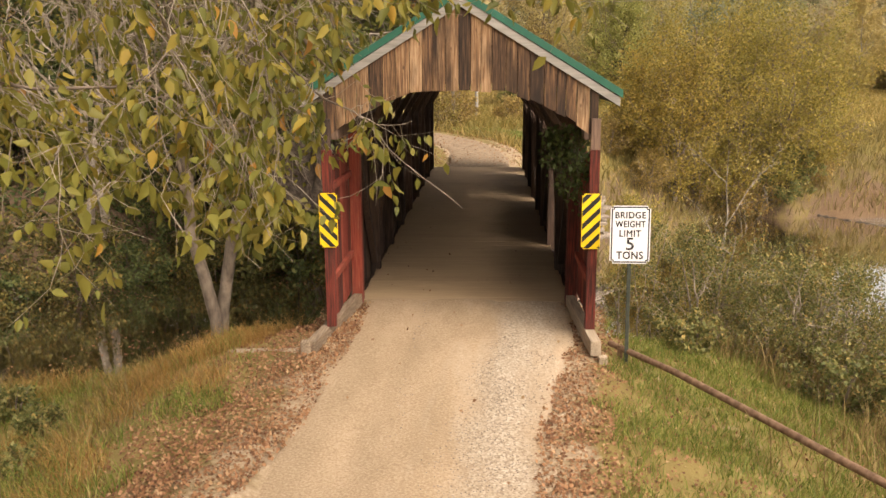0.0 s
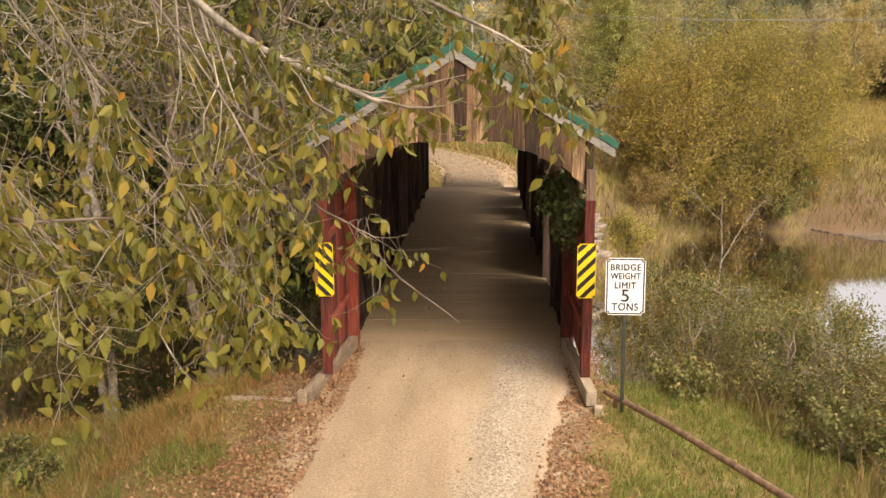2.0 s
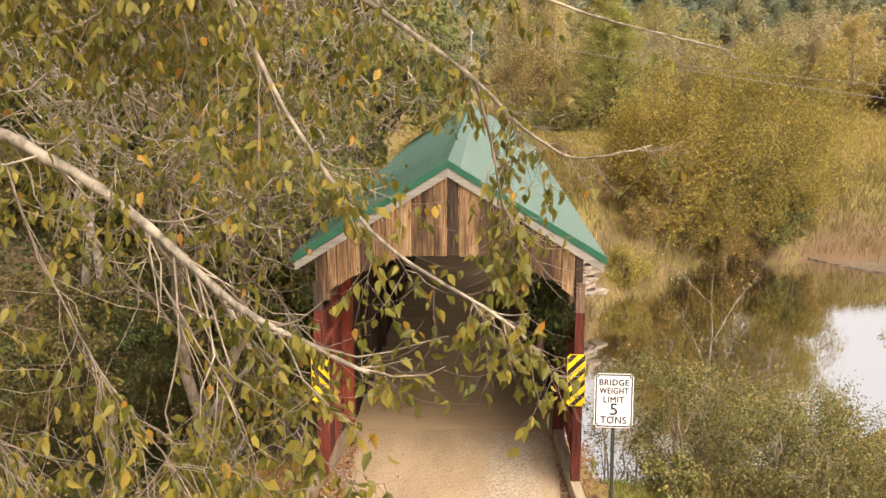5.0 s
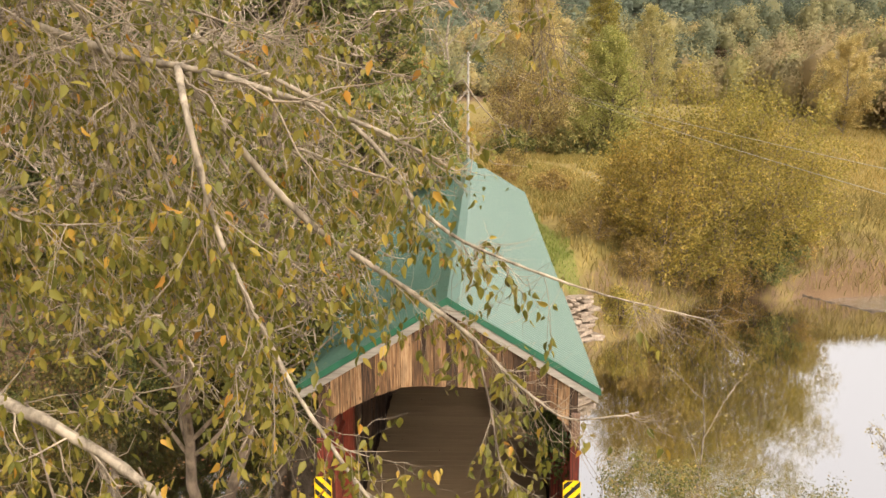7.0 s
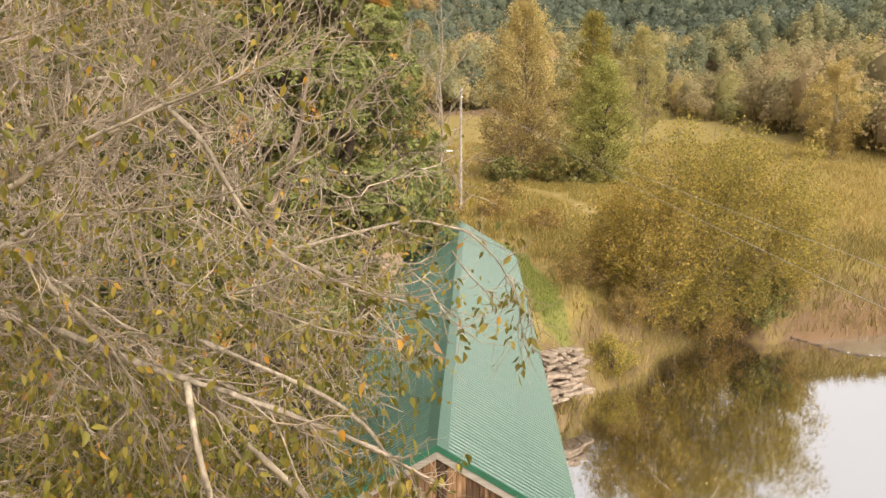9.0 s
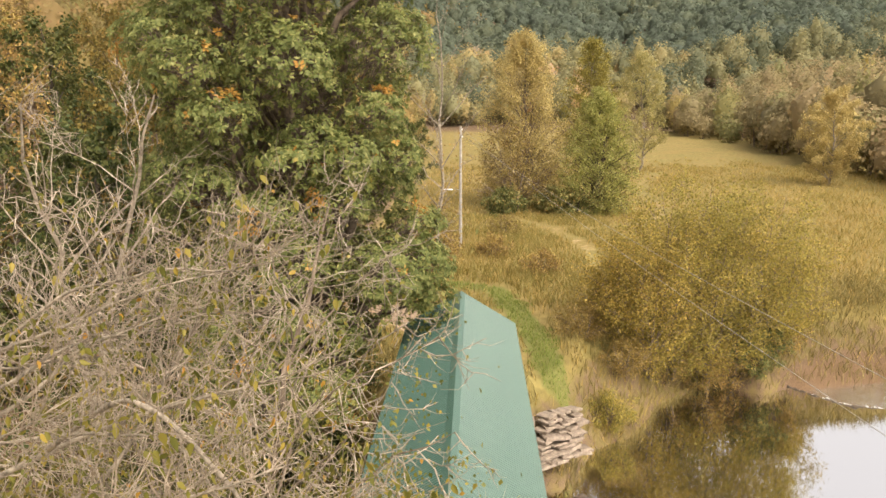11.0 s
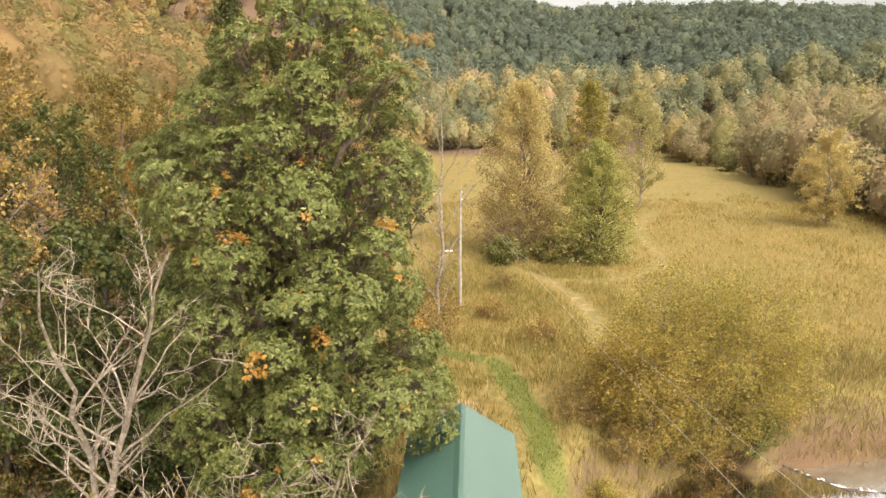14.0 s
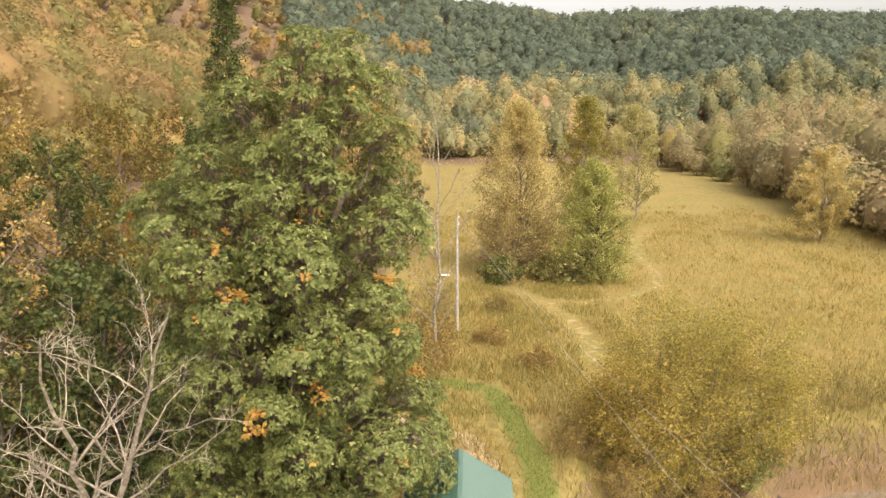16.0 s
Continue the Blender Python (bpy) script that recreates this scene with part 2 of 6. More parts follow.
def ground_mat():
    m, n, l, b = shader("ground_earth_and_grass", 0.95, spec=0.1)
    at = n.new("ShaderNodeAttribute")
    at.attribute_name = "zone"
    sep = n.new("ShaderNodeSeparateColor")
    l.new(at.outputs["Color"], sep.inputs[0])
    fine, mid, big = grain(n, l, 14, 8), grain(n, l, 1.3, 6), grain(n, l, 0.12, 5)
    field = ramp(n, l, mid, [(0.3, (0.11, 0.094, 0.03)), (0.5, (0.19, 0.155, 0.052)), (0.7, (0.29, 0.23, 0.085))])
    field = blend(n, l, "MIX", ramp(n, l, big, [(0.4, (0, 0, 0)), (0.65, (0.6, 0.6, 0.6))]), field, (0.25, 0.17, 0.065))
    dirt = ramp(n, l, fine, [(0.3, (0.26, 0.18, 0.11)), (0.55, (0.4, 0.3, 0.19)), (0.75, (0.5, 0.4, 0.28))])
    green = ramp(n, l, fine, [(0.3, (0.085, 0.095, 0.025)), (0.7, (0.2, 0.19, 0.06))])
    brown = ramp(n, l, fine, [(0.3, (0.075, 0.052, 0.034)), (0.55, (0.15, 0.1, 0.062)), (0.75, (0.25, 0.17, 0.105))])

    def mask(channel):
        a = n.new("ShaderNodeMath")
        a.operation = "MULTIPLY_ADD"
        l.new(mid, a.inputs[0])
        a.inputs[1].default_value = 0.9
        l.new(sep.outputs[channel], a.inputs[2])
        return ramp(n, l, a.outputs[0], [(0.75, (0, 0, 0)), (1.05 if channel else 1.0, (1, 1, 1))])

    col = blend(n, l, "MIX", mask("Blue"), field, brown)
    col = blend(n, l, "MIX", mask("Green"), col, green)
    col = blend(n, l, "MIX", mask("Red"), col, dirt)
    earth = ramp(n, l, fine, [(0.3, (0.07, 0.041, 0.02)), (0.55, (0.14, 0.085, 0.042)), (0.75, (0.22, 0.14, 0.07))])
    col = blend(n, l, "MIX", at.outputs["Alpha"], col, earth)
    l.new(col, b.inputs["Base Color"])
    relief(n, l, b, fine, 0.7, 0.04)
    return m


def road_mat():
    m, n, l, b = shader("tan_gravel_road", 0.95, spec=0.1)
    fine, mid = grain(n, l, 30, 8), grain(n, l, 1.2, 6, (1.6, 0.25, 1))
    vor = n.new("ShaderNodeTexVoronoi")
    vor.inputs["Scale"].default_value = 38
    tc = n.new("ShaderNodeTexCoord")
    l.new(tc.outputs["Object"], vor.inputs["Vector"])
    packed = ramp(n, l, fine, [(0.3, (0.27, 0.19, 0.115)), (0.55, (0.37, 0.272, 0.172)), (0.75, (0.47, 0.365, 0.25))])
    patch = ramp(n, l, grain(n, l, 0.7, 5, (1.4, 0.5, 1)), [(0.35, (0.84, 0.83, 0.8)), (0.65, (1.1, 1.1, 1.1))])
    packed = blend(n, l, "MULTIPLY", 1.0, packed, patch)
    loose = ramp(n, l, vor.outputs["Color"], [(0.1, (0.24, 0.185, 0.125)), (0.5, (0.38, 0.3, 0.21)), (0.9, (0.52, 0.44, 0.33))])
    at = n.new("ShaderNodeAttribute")
    at.attribute_name = "loose"
    k = n.new("ShaderNodeMath")
    k.operation = "MULTIPLY_ADD"
    l.new(mid, k.inputs[0])
    k.inputs[1].default_value = 0.8
    l.new(at.outputs["Fac"], k.inputs[2])
    col = blend(n, l, "MIX", ramp(n, l, k.outputs[0], [(0.65, (0, 0, 0)), (1.1, (1, 1, 1))]), packed, loose)
    l.new(col, b.inputs["Base Color"])
    relief(n, l, b, vor.outputs["Distance"], 0.5, 0.02)
    return m


def water_mat():
    m, n, l, b = shader("brown_creek_water", 0.045, spec=0.8)
    b.inputs["IOR"].default_value = 6.0
    f = grain(n, l, 0.35, 3)
    l.new(ramp(n, l, f, [(0.3, (0.018, 0.011, 0.0045)), (0.7, (0.032, 0.02, 0.008))]), b.inputs["Base Color"])
    relief(n, l, b, grain(n, l, 2.2, 3, (1, 0.5, 1)), 0.05, 0.05)
    return m


def riffle_mat():
    m, n, l, b = shader("rippled_shallow_water", 0.25, spec=0.8)
    b.inputs["IOR"].default_value = 6.0
    f = grain(n, l, 3.0, 6, (1, 0.4, 1))
    # Pale streaks carry both foam and the sky's reflection in the base colour.
    l.new(ramp(n, l, f, [(0.42, (0.03, 0.022, 0.012)), (0.6, (0.3, 0.28, 0.25))]), b.inputs["Base Color"])
    relief(n, l, b, f, 0.6, 0.08)
    return m


HILLWOODS = leaf_mat("olive_russet_woods", [(0, (0.18, 0.145, 0.054)), (0.35, (0.265, 0.205, 0.077)), (0.6, (0.345, 0.215, 0.095)), (0.8, (0.19, 0.185, 0.062)), (1, (0.41, 0.285, 0.105))], 0.45, 0.7, "tint")
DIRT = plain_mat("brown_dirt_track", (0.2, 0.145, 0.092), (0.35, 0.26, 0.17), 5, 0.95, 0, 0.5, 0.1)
GROUND, ROAD, WATER, RIFFLE = ground_mat(), road_mat(), water_mat(), riffle_mat()


# ---- geometry helpers ----
def raw(name, V, F, material, parent=None, smooth=False, label=""):
    V, F = np.asarray(V, dtype=np.float32), np.asarray(F, dtype=np.int32)
    me = bpy.data.meshes.new(name)
    count, k = F.shape
    me.vertices.add(len(V))
    me.vertices.foreach_set("co", V.ravel())
    me.loops.add(count * k)
    me.loops.foreach_set("vertex_index", F.ravel())
    me.polygons.add(count)
    me.polygons.foreach_set("loop_start", np.arange(0, count * k, k, dtype=np.int32))
    if smooth:
        me.polygons.foreach_set("use_smooth", np.ones(count, dtype=bool))
    me.update(calc_edges=True)
    me.materials.append(material)
    ob = new(name, me)
    if parent:
        ob.parent = parent
    if label:
        tagged(ob, label)
    return ob


def part(name, bm, material, parent, label=""):
    me = bpy.data.meshes.new(name)
    bm.to_mesh(me)
    bm.free()
    me.materials.append(material)
    ob = new(name, me)
    ob.parent = parent
    if label:
        tagged(ob, label)
    return ob


def piece(name, mesh, parent, m):
    ob = new(name, mesh)
    ob.parent = parent
    ob.matrix_basis = m
    return ob


def thing(name, label, category, at=(0, 0, 0), group="", kind=""):
    ob = new(name)
    ob.location = at
    ob.empty_display_size = 0.2
    return tagged(ob, label, category, group, kind)


def box(x0, x1, y0, y1, z0, z1, bevel=0.0, bm=None):
    bm = bm or bmesh.new()
    m = Matrix.Translation(((x0 + x1) / 2, (y0 + y1) / 2, (z0 + z1) / 2)) @ Matrix.Diagonal((abs(x1 - x0), abs(y1 - y0), abs(z1 - z0), 1))
    made = bmesh.ops.create_cube(bm, size=1, matrix=m)
    if bevel:
        es = list({e for v in made["verts"] for e in v.link_edges})
        bmesh.ops.bevel(bm, geom=es, offset=bevel, segments=1, affect="EDGES", profile=0.5)
    return bm


def prism(points, y0, y1, bevel=0.0):
    """A plate with the outline points (x, z), between y0 and y1."""
    bm = bmesh.new()
    a = [bm.verts.new((x, y0, z)) for x, z in points]
    b = [bm.verts.new((x, y1, z)) for x, z in points]
    bm.faces.new(a)
    bm.faces.new(b[::-1])
    for i in range(len(a)):
        j = (i + 1) % len(a)
        bm.faces.new((a[j], a[i], b[i], b[j]))
    bmesh.ops.recalc_face_normals(bm, faces=bm.faces)
    if bevel:
        bmesh.ops.bevel(bm, geom=bm.edges[:], offset=bevel, segments=1, affect="EDGES")
    return bm


def beam(p, q, w, h, bevel=0.008):
    """A squared timber from p to q."""
    p, q = Vector(p), Vector(q)
    d = q - p
    bm = box(-w / 2, w / 2, -h / 2, h / 2, 0, d.length, bevel)
    turn = d.to_track_quat("Z", "Y").to_matrix().to_4x4()
    bmesh.ops.transform(bm, matrix=Matrix.Translation(p) @ turn, verts=bm.verts)
    return bm


class Soup:
    """Gathers vertices and quads."""

    def __init__(self):
        self.V, self.F, self.n = [], [], 0

    def add(self, V, F):
        self.V.append(V)
        self.F.append(F + self.n)
        self.n += len(V)

    def arrays(self):
        return np.concatenate(self.V), np.concatenate(self.F)


def tube(path, radii, k=5):
    path = np.asarray(path, float)
    n = len(path)
    d = np.gradient(path, axis=0)
    d /= np.linalg.norm(d, axis=1)[:, None] + 1e-9
    ref = np.array([0.31, 0.17, 0.93]) if abs(d[0, 2]) < 0.8 else np.array([0.93, 0.31, 0.17])
    a = np.cross(d, ref)
    a /= np.linalg.norm(a, axis=1)[:, None] + 1e-9
    b = np.cross(d, a)
    th = np.linspace(0, 2 * np.pi, k, endpoint=False)
    ring = a[:, None, :] * np.cos(th)[None, :, None] + b[:, None, :] * np.sin(th)[None, :, None]
    V = (path[:, None, :] + ring * np.asarray(radii)[:, None, None]).reshape(-1, 3)
    i, j = np.meshgrid(np.arange(n - 1), np.arange(k), indexing="ij")
    j2 = (j + 1) % k
    F = np.stack([i * k + j, i * k + j2, (i + 1) * k + j2, (i + 1) * k + j], -1).reshape(-1, 4)
    return V, F


def grow(rng, p, q, n, wobble=0.06, sag=0.0):
    """A crooked way from p to q."""
    p, q = np.asarray(p, float), np.asarray(q, float)
    s = np.linspace(0, 1, n + 1)[:, None]
    size = np.linalg.norm(q - p)
    jig = np.cumsum(rng.normal(0, 1, (n + 1, 3)), axis=0)
    jig -= jig[0] + (jig[-1] - jig[0]) * s
    out = p + (q - p) * s + jig * wobble * size / max(1, n) ** 0.5
    out[:, 2] += (np.sin(s[:, 0] * np.pi) * -sag) * size
    return out


def unit(v):
    return v / (np.linalg.norm(v, axis=-1, keepdims=True) + 1e-9)


def leaves(P, rng, size, droop=0.0, width=0.34, flat=0.3, spread=0.4):
    """One folded blade at every place P."""
    n = len(P)
    d = rng.normal(0, 1, (n, 3))
    d[:, 2] -= droop * 3
    d = unit(d)
    up = rng.normal(0, 1, (n, 3)) + np.array([0, -0.3, 1.0]) * flat * 4
    side = unit(np.cross(d, up))
    nor = np.cross(side, d)
    s = (size * rng.uniform(1 - spread, 1 + spread, n))[:, None]
    mid = P + d * s * 0.42
    V = np.stack([P, mid + side * s * width + nor * s * 0.1, P + d * s - nor * s * 0.08, mid - side * s * width + nor * s * 0.1], 1).reshape(-1, 3)
    return V, np.arange(n * 4).reshape(-1, 4)


def blades(P, rng, height, width, lean=0.3, spread=0.4):
    """One upright tapering grass blade, bent once, at every place P."""
    n = len(P)
    a = rng.uniform(0, 2 * np.pi, n)
    side = np.stack([np.cos(a), np.sin(a), 0 * a], 1)
    h = (height * rng.uniform(1 - spread, 1 + spread, n))[:, None]
    tip = rng.normal(0, lean, (n, 3)) * h
    tip[:, 2] = h[:, 0] * rng.uniform(0.75, 1.0, n)
    w = width * rng.uniform(0.7, 1.3, n)[:, None]
    m = P + tip * np.array([0.35, 0.35, 0.6])
    V = np.stack([P - side * w, P + side * w, m + side * w * 0.7, m - side * w * 0.7, P + tip + side * w * 0.12, P + tip - side * w * 0.12], 1).reshape(-1, 3)
    i = np.arange(n)[:, None] * 6
    return V, np.concatenate([i + np.array([[0, 1, 2, 3]]), i + np.array([[3, 2, 4, 5]])])


def lattice(ix, iy, seed):
    v = np.sin(ix * 127.1 + iy * 311.7 + seed * 74.7) * 43758.5453
    return v - np.floor(v)


def vnoise(x, y, seed=0):
    x, y = np.asarray(x, float), np.asarray(y, float)
    ix, iy = np.floor(x), np.floor(y)
    fx, fy = x - ix, y - iy
    fx, fy = fx * fx * (3 - 2 * fx), fy * fy * (3 - 2 * fy)
    a, b = lattice(ix, iy, seed), lattice(ix + 1, iy, seed)
    c, d = lattice(ix, iy + 1, seed), lattice(ix + 1, iy + 1, seed)
    return (a * (1 - fx) + b * fx) * (1 - fy) + (c * (1 - fx) + d * fx) * fy - 0.5


def step(a, b, x):
    t = np.clip((np.asarray(x, float) - a) / (b - a), 0, 1)
    return t * t * (3 - 2 * t)


# ---- the lie of the land ----
WATER_Z = -5.4
ROAD_Y = [-80, -6, -3.4, -1, 0.8, 2.4]
ROAD_L = [-4.2, -2.45, -2.08, -1.97, -1.9, -2.0]
ROAD_R = [0.2, 1.12, 1.25, 1.57, 1.86, 2.02]


def near_shore(x):
    return np.interp(x, [-200, -40, -12, -5, 4, 10, 16, 40, 200], [-6, 1, 4.5, 5.5, 5.5, 9.5, 12.5, 18, 24])


def far_shore(x):
    return np.interp(x, [-200, -40, -19.6, -15.6, -11, -8, 0, 5.2, 7.8, 10.2, 12.8, 15.5, 18.6, 20.5, 23, 30, 60, 200],
                     [2, 13, 19, 24.3, 26.7, 27.2, 26.5, 26.8, 31.5, 32.9, 38.5, 40.9, 42.1, 41.2, 43.6, 44.9, 50, 60])


FAR_ROAD = [(0, 24.9), (0.05, 29), (-0.4, 33), (-1.6, 37), (-4.2, 41.5), (-8.5, 45.5), (-15, 48.5), (-26, 50)]
MOWN = [(2.5, 101), (4.5, 96), (9.5, 86), (11.5, 76), (12.5, 66), (12, 56)]
MOWN_2 = [(9.5, 86), (14, 85), (19, 87), (25, 95), (27.5, 105), (27, 120), (31, 138), (37, 154)]


def to_line(x, y, line):
    best = np.full(np.shape(x), 1e9)
    for (x0, y0), (x1, y1) in zip(line, line[1:]):
        dx, dy = x1 - x0, y1 - y0
        t = np.clip(((x - x0) * dx + (y - y0) * dy) / (dx * dx + dy * dy), 0, 1)
        best = np.minimum(best, np.hypot(x - x0 - t * dx, y - y0 - t * dy))
    return best


def height(x, y):
    x, y = np.asarray(x, float), np.asarray(y, float)
    mid = (np.interp(y, ROAD_Y, ROAD_L) + np.interp(y, ROAD_Y, ROAD_R)) / 2
    off = np.abs(x - mid)
    near = -0.05 - 0.3 * step(2.2, 4.2, off) - 0.85 * step(3.6, 6.6, off) * np.where(x < 0, 1, 0.75) + 0.1 * vnoise(x * 1.1, y * 1.1, 1) * step(1.9, 3, off)
    near = near + step(-25, -80, y) * 3 + 0.12 * vnoise(x * 0.4, y * 0.4, 2)
    dn = near_shore(x) - y + 0.8 * vnoise(x * 0.35, y * 0.35, 3)
    dn = np.where((np.abs(x) < 2.7) & (y < 2.35), np.maximum(dn, 6), dn)
    bank = step(0.0, 4.6, dn)
    near = -6.4 + (near + 6.4) * bank
    df = y - far_shore(x) + 1.3 * vnoise(x * 0.3, y * 0.3, 4)
    road_d = to_line(x, y, FAR_ROAD)
    field = -0.7 + 0.5 * vnoise(x * 0.03, y * 0.03, 5) + 0.25 * vnoise(x * 0.3, y * 0.3, 6)
    slope = np.interp(x, [-30, -9, -3, 3, 9, 14, 20, 23, 27, 40], [9, 8, 4, 4, 10, 9, 7, 6, 4.5, 5])
    rise = step(-0.2, 1, df / slope)
    left = step(-8, -16, x)
    field = field - left * 1.6 * step(30, 8, df) + np.maximum(0, -x - 14) * 0.36 * step(4, 30, df) * step(-14, -26, x)
    field = field * (1 - step(4.5, 2.2, road_d)) + (-0.04 + np.maximum(0, y - 30) * 0.02) * step(4.5, 2.2, road_d)
    ridge = 98 + 6 * vnoise(x * 0.004, 3.3, 7) - 0.08 * x
    field = field + ridge * step(360, 900, y + 0.15 * x + 60 * vnoise(x * 0.008, y * 0.004, 8)) + step(60, 240, y - 100) * step(80, 200, x) * 7 + (17 + 12 * vnoise(x * 0.012, y * 0.006, 12)) * step(372, 450, y + 0.1 * x)
    far = -6.4 + (field + 6.4) * rise
    centre = (near_shore(x) + far_shore(x)) / 2
    return np.where(y < centre, near, far)


def spaced(*runs):
    out = [runs[0][0]]
    for a, b, s in runs:
        out += list(np.linspace(a, b, max(2, int(round((b - a) / s)) + 1))[1:])
    return np.array(out)


def make_ground():
    xs = spaced((-900, -200, 50), (-200, -60, 7), (-60, -24, 1.6), (-24, -9, 0.6), (-9, 9, 0.25), (9, 30, 0.5), (30, 90, 2), (90, 220, 8), (220, 1100, 50))
    ys = spaced((-300, -40, 20), (-40, -9, 1.5), (-9, 7, 0.25), (7, 24, 1.2), (24, 48, 0.5), (48, 110, 0.9), (110, 260, 6), (260, 1100, 18), (1100, 2600, 100))
    X, Y = np.meshgrid(xs, ys)
    Z = height(X, Y)
    in_road = (X > np.interp(Y, ROAD_Y, ROAD_L) + 0.15) & (X < np.interp(Y, ROAD_Y, ROAD_R) - 0.15) & (Y < 2.3)
    Z = np.where(in_road, Z - 0.08, Z)
    V = np.stack([X, Y, Z], -1).reshape(-1, 3)
    nx = len(xs)
    i, j = np.meshgrid(np.arange(len(ys) - 1), np.arange(nx - 1), indexing="ij")
    F = np.stack([i * nx + j, i * nx + j + 1, (i + 1) * nx + j + 1, (i + 1) * nx + j], -1).reshape(-1, 4)
    ob = raw("ground", V, F, GROUND, smooth=True)
    x, y, z = V.T
    edge = np.maximum(np.interp(y, ROAD_Y, ROAD_L) - x, x - np.interp(y, ROAD_Y, ROAD_R))
    nearside = y < (near_shore(x) + far_shore(x)) / 2
    path = np.minimum(to_line(x, y, MOWN), to_line(x, y, MOWN_2))
    road_d = to_line(x, y, FAR_ROAD)
    cut = step(21, 24, x) * step(64, 54, y) * 0.55 * step(-3.6, -4.5, z + 1.4 * vnoise(x * 0.5, y * 0.5, 13)) * ~nearside
    rail = to_line(x, y, [(2.9, -0.4), (3.95, -2.75), (4.95, -4.85), (6.2, -7.4)])
    red = np.where(nearside, np.maximum(step(1.3, -0.1, edge) * 0.62, step(0.32, 0.05, rail) * 0.4), np.maximum(step(2.5, 0.0, path) * 0.3, np.maximum(step(2.0, 1.2, road_d) * 0.8, step(1.6, 0.6, to_line(x, y, [(1.6, 26.5), (2.2, 31), (1.6, 37), (0.2, 42)])) * 0.5)))
    lawn = np.where(x > 0, step(0.5, 1.0, edge) * step(5, 3, edge) * 0.8, step(1.3, 2.2, edge) * step(4.4, 3.0, edge) * 0.6)
    verge = step(1.5, 0.4, to_line(x, y, [(5.2, 32), (4.4, 42), (2.4, 52), (-4, 55)])) * ~nearside * 0.75
    green = np.where(nearside, lawn * 0.3, verge)
    litter = np.where(nearside, np.where(x > 0, step(1.0, 0.5, edge), step(1.6, 0.9, edge)) * step(-0.2, 0.2, edge) * 0.4 + step(-0.9, -2.0, z), step(-0.9, -2.2, z) * 0.45 + step(-9, -14, x) * step(150, 100, y) * 0.9 + cut * 0.6)
    far_dark = step(300, 420, y)
    at = ob.data.attributes.new("zone", "FLOAT_COLOR", "POINT")
    at.data.foreach_set("color", np.stack([red, green, np.clip(litter + far_dark, 0, 1), cut], 1).astype(np.float32).ravel())
    return tagged(ob, "grassy ground with leaf litter, creek banks and yellow field", "ground", kind="structure")


def make_road():
    ys = np.linspace(-70, 2.42, 330)
    u = np.linspace(0, 1, 33)
    L = np.interp(ys, ROAD_Y, ROAD_L) - 0.12 + 0.28 * vnoise(ys * 1.7, 0, 9)
    R = np.interp(ys, ROAD_Y, ROAD_R) + 0.12 + 0.3 * vnoise(ys * 1.7, 5, 10)
    X = L[:, None] + (R - L)[:, None] * u[None, :]
    Y = np.repeat(ys[:, None], len(u), 1)
    base = height((L + R)[:, None] / 2 + 0 * X, Y)
    crown = 0.05 * np.sin(u * np.pi)[None, :] - 0.035 * np.exp(-((u - 0.3) / 0.07) ** 2)[None, :] - 0.035 * np.exp(-((u - 0.68) / 0.07) ** 2)[None, :]
    Z = base * step(0, -6, Y) + crown + 0.03 * vnoise(X * 2.5, Y * 2.5, 11) - 0.09 * (np.abs(u - 0.5) > 0.49)[None, :]
    V = np.stack([X, Y, Z], -1).reshape(-1, 3)
    k = len(u)
    i, j = np.meshgrid(np.arange(len(ys) - 1), np.arange(k - 1), indexing="ij")
    F = np.stack([i * k + j, i * k + j + 1, (i + 1) * k + j + 1, (i + 1) * k + j], -1).reshape(-1, 4)
    ob = raw("road", V, F, ROAD, smooth=True)
    loose = np.repeat((0.6 * np.exp(-((u - 0.8) / 0.2) ** 2) + 0.2 * np.exp(-((u - 0.5) / 0.07) ** 2) + 0.3 * step(0.1, 0.0, u))[None, :], len(ys), 0)
    ob.data.attributes.new("loose", "FLOAT", "POINT").data.foreach_set("value", loose.astype(np.float32).ravel())
    tagged(ob, "tan gravel road with two packed wheel tracks", "road", kind="structure")
    line = np.array(FAR_ROAD)
    fine = np.stack([np.interp(np.linspace(0, 1, 60), np.linspace(0, 1, len(line)), line[:, c]) for c in (0, 1)], 1)
    d = unit(np.gradient(fine, axis=0))
    side = np.stack([d[:, 1], -d[:, 0]], 1)
    w = np.linspace(-1.45, 1.45, 15)
    P = fine[:, None, :] + side[:, None, :] * w[None, :, None]
    Z = np.maximum(0, P[..., 1] - 30) * 0.02 + 0.03 - 0.12 * (np.abs(w) > 1.4)[None, :]
    V = np.concatenate([P, Z[..., None]], -1).reshape(-1, 3)
    k = len(w)
    i, j = np.meshgrid(np.arange(59), np.arange(k - 1), indexing="ij")
    F = np.stack([i * k + j, i * k + j + 1, (i + 1) * k + j + 1, (i + 1) * k + j], -1).reshape(-1, 4)
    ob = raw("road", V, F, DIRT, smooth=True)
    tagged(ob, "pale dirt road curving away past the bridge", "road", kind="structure")


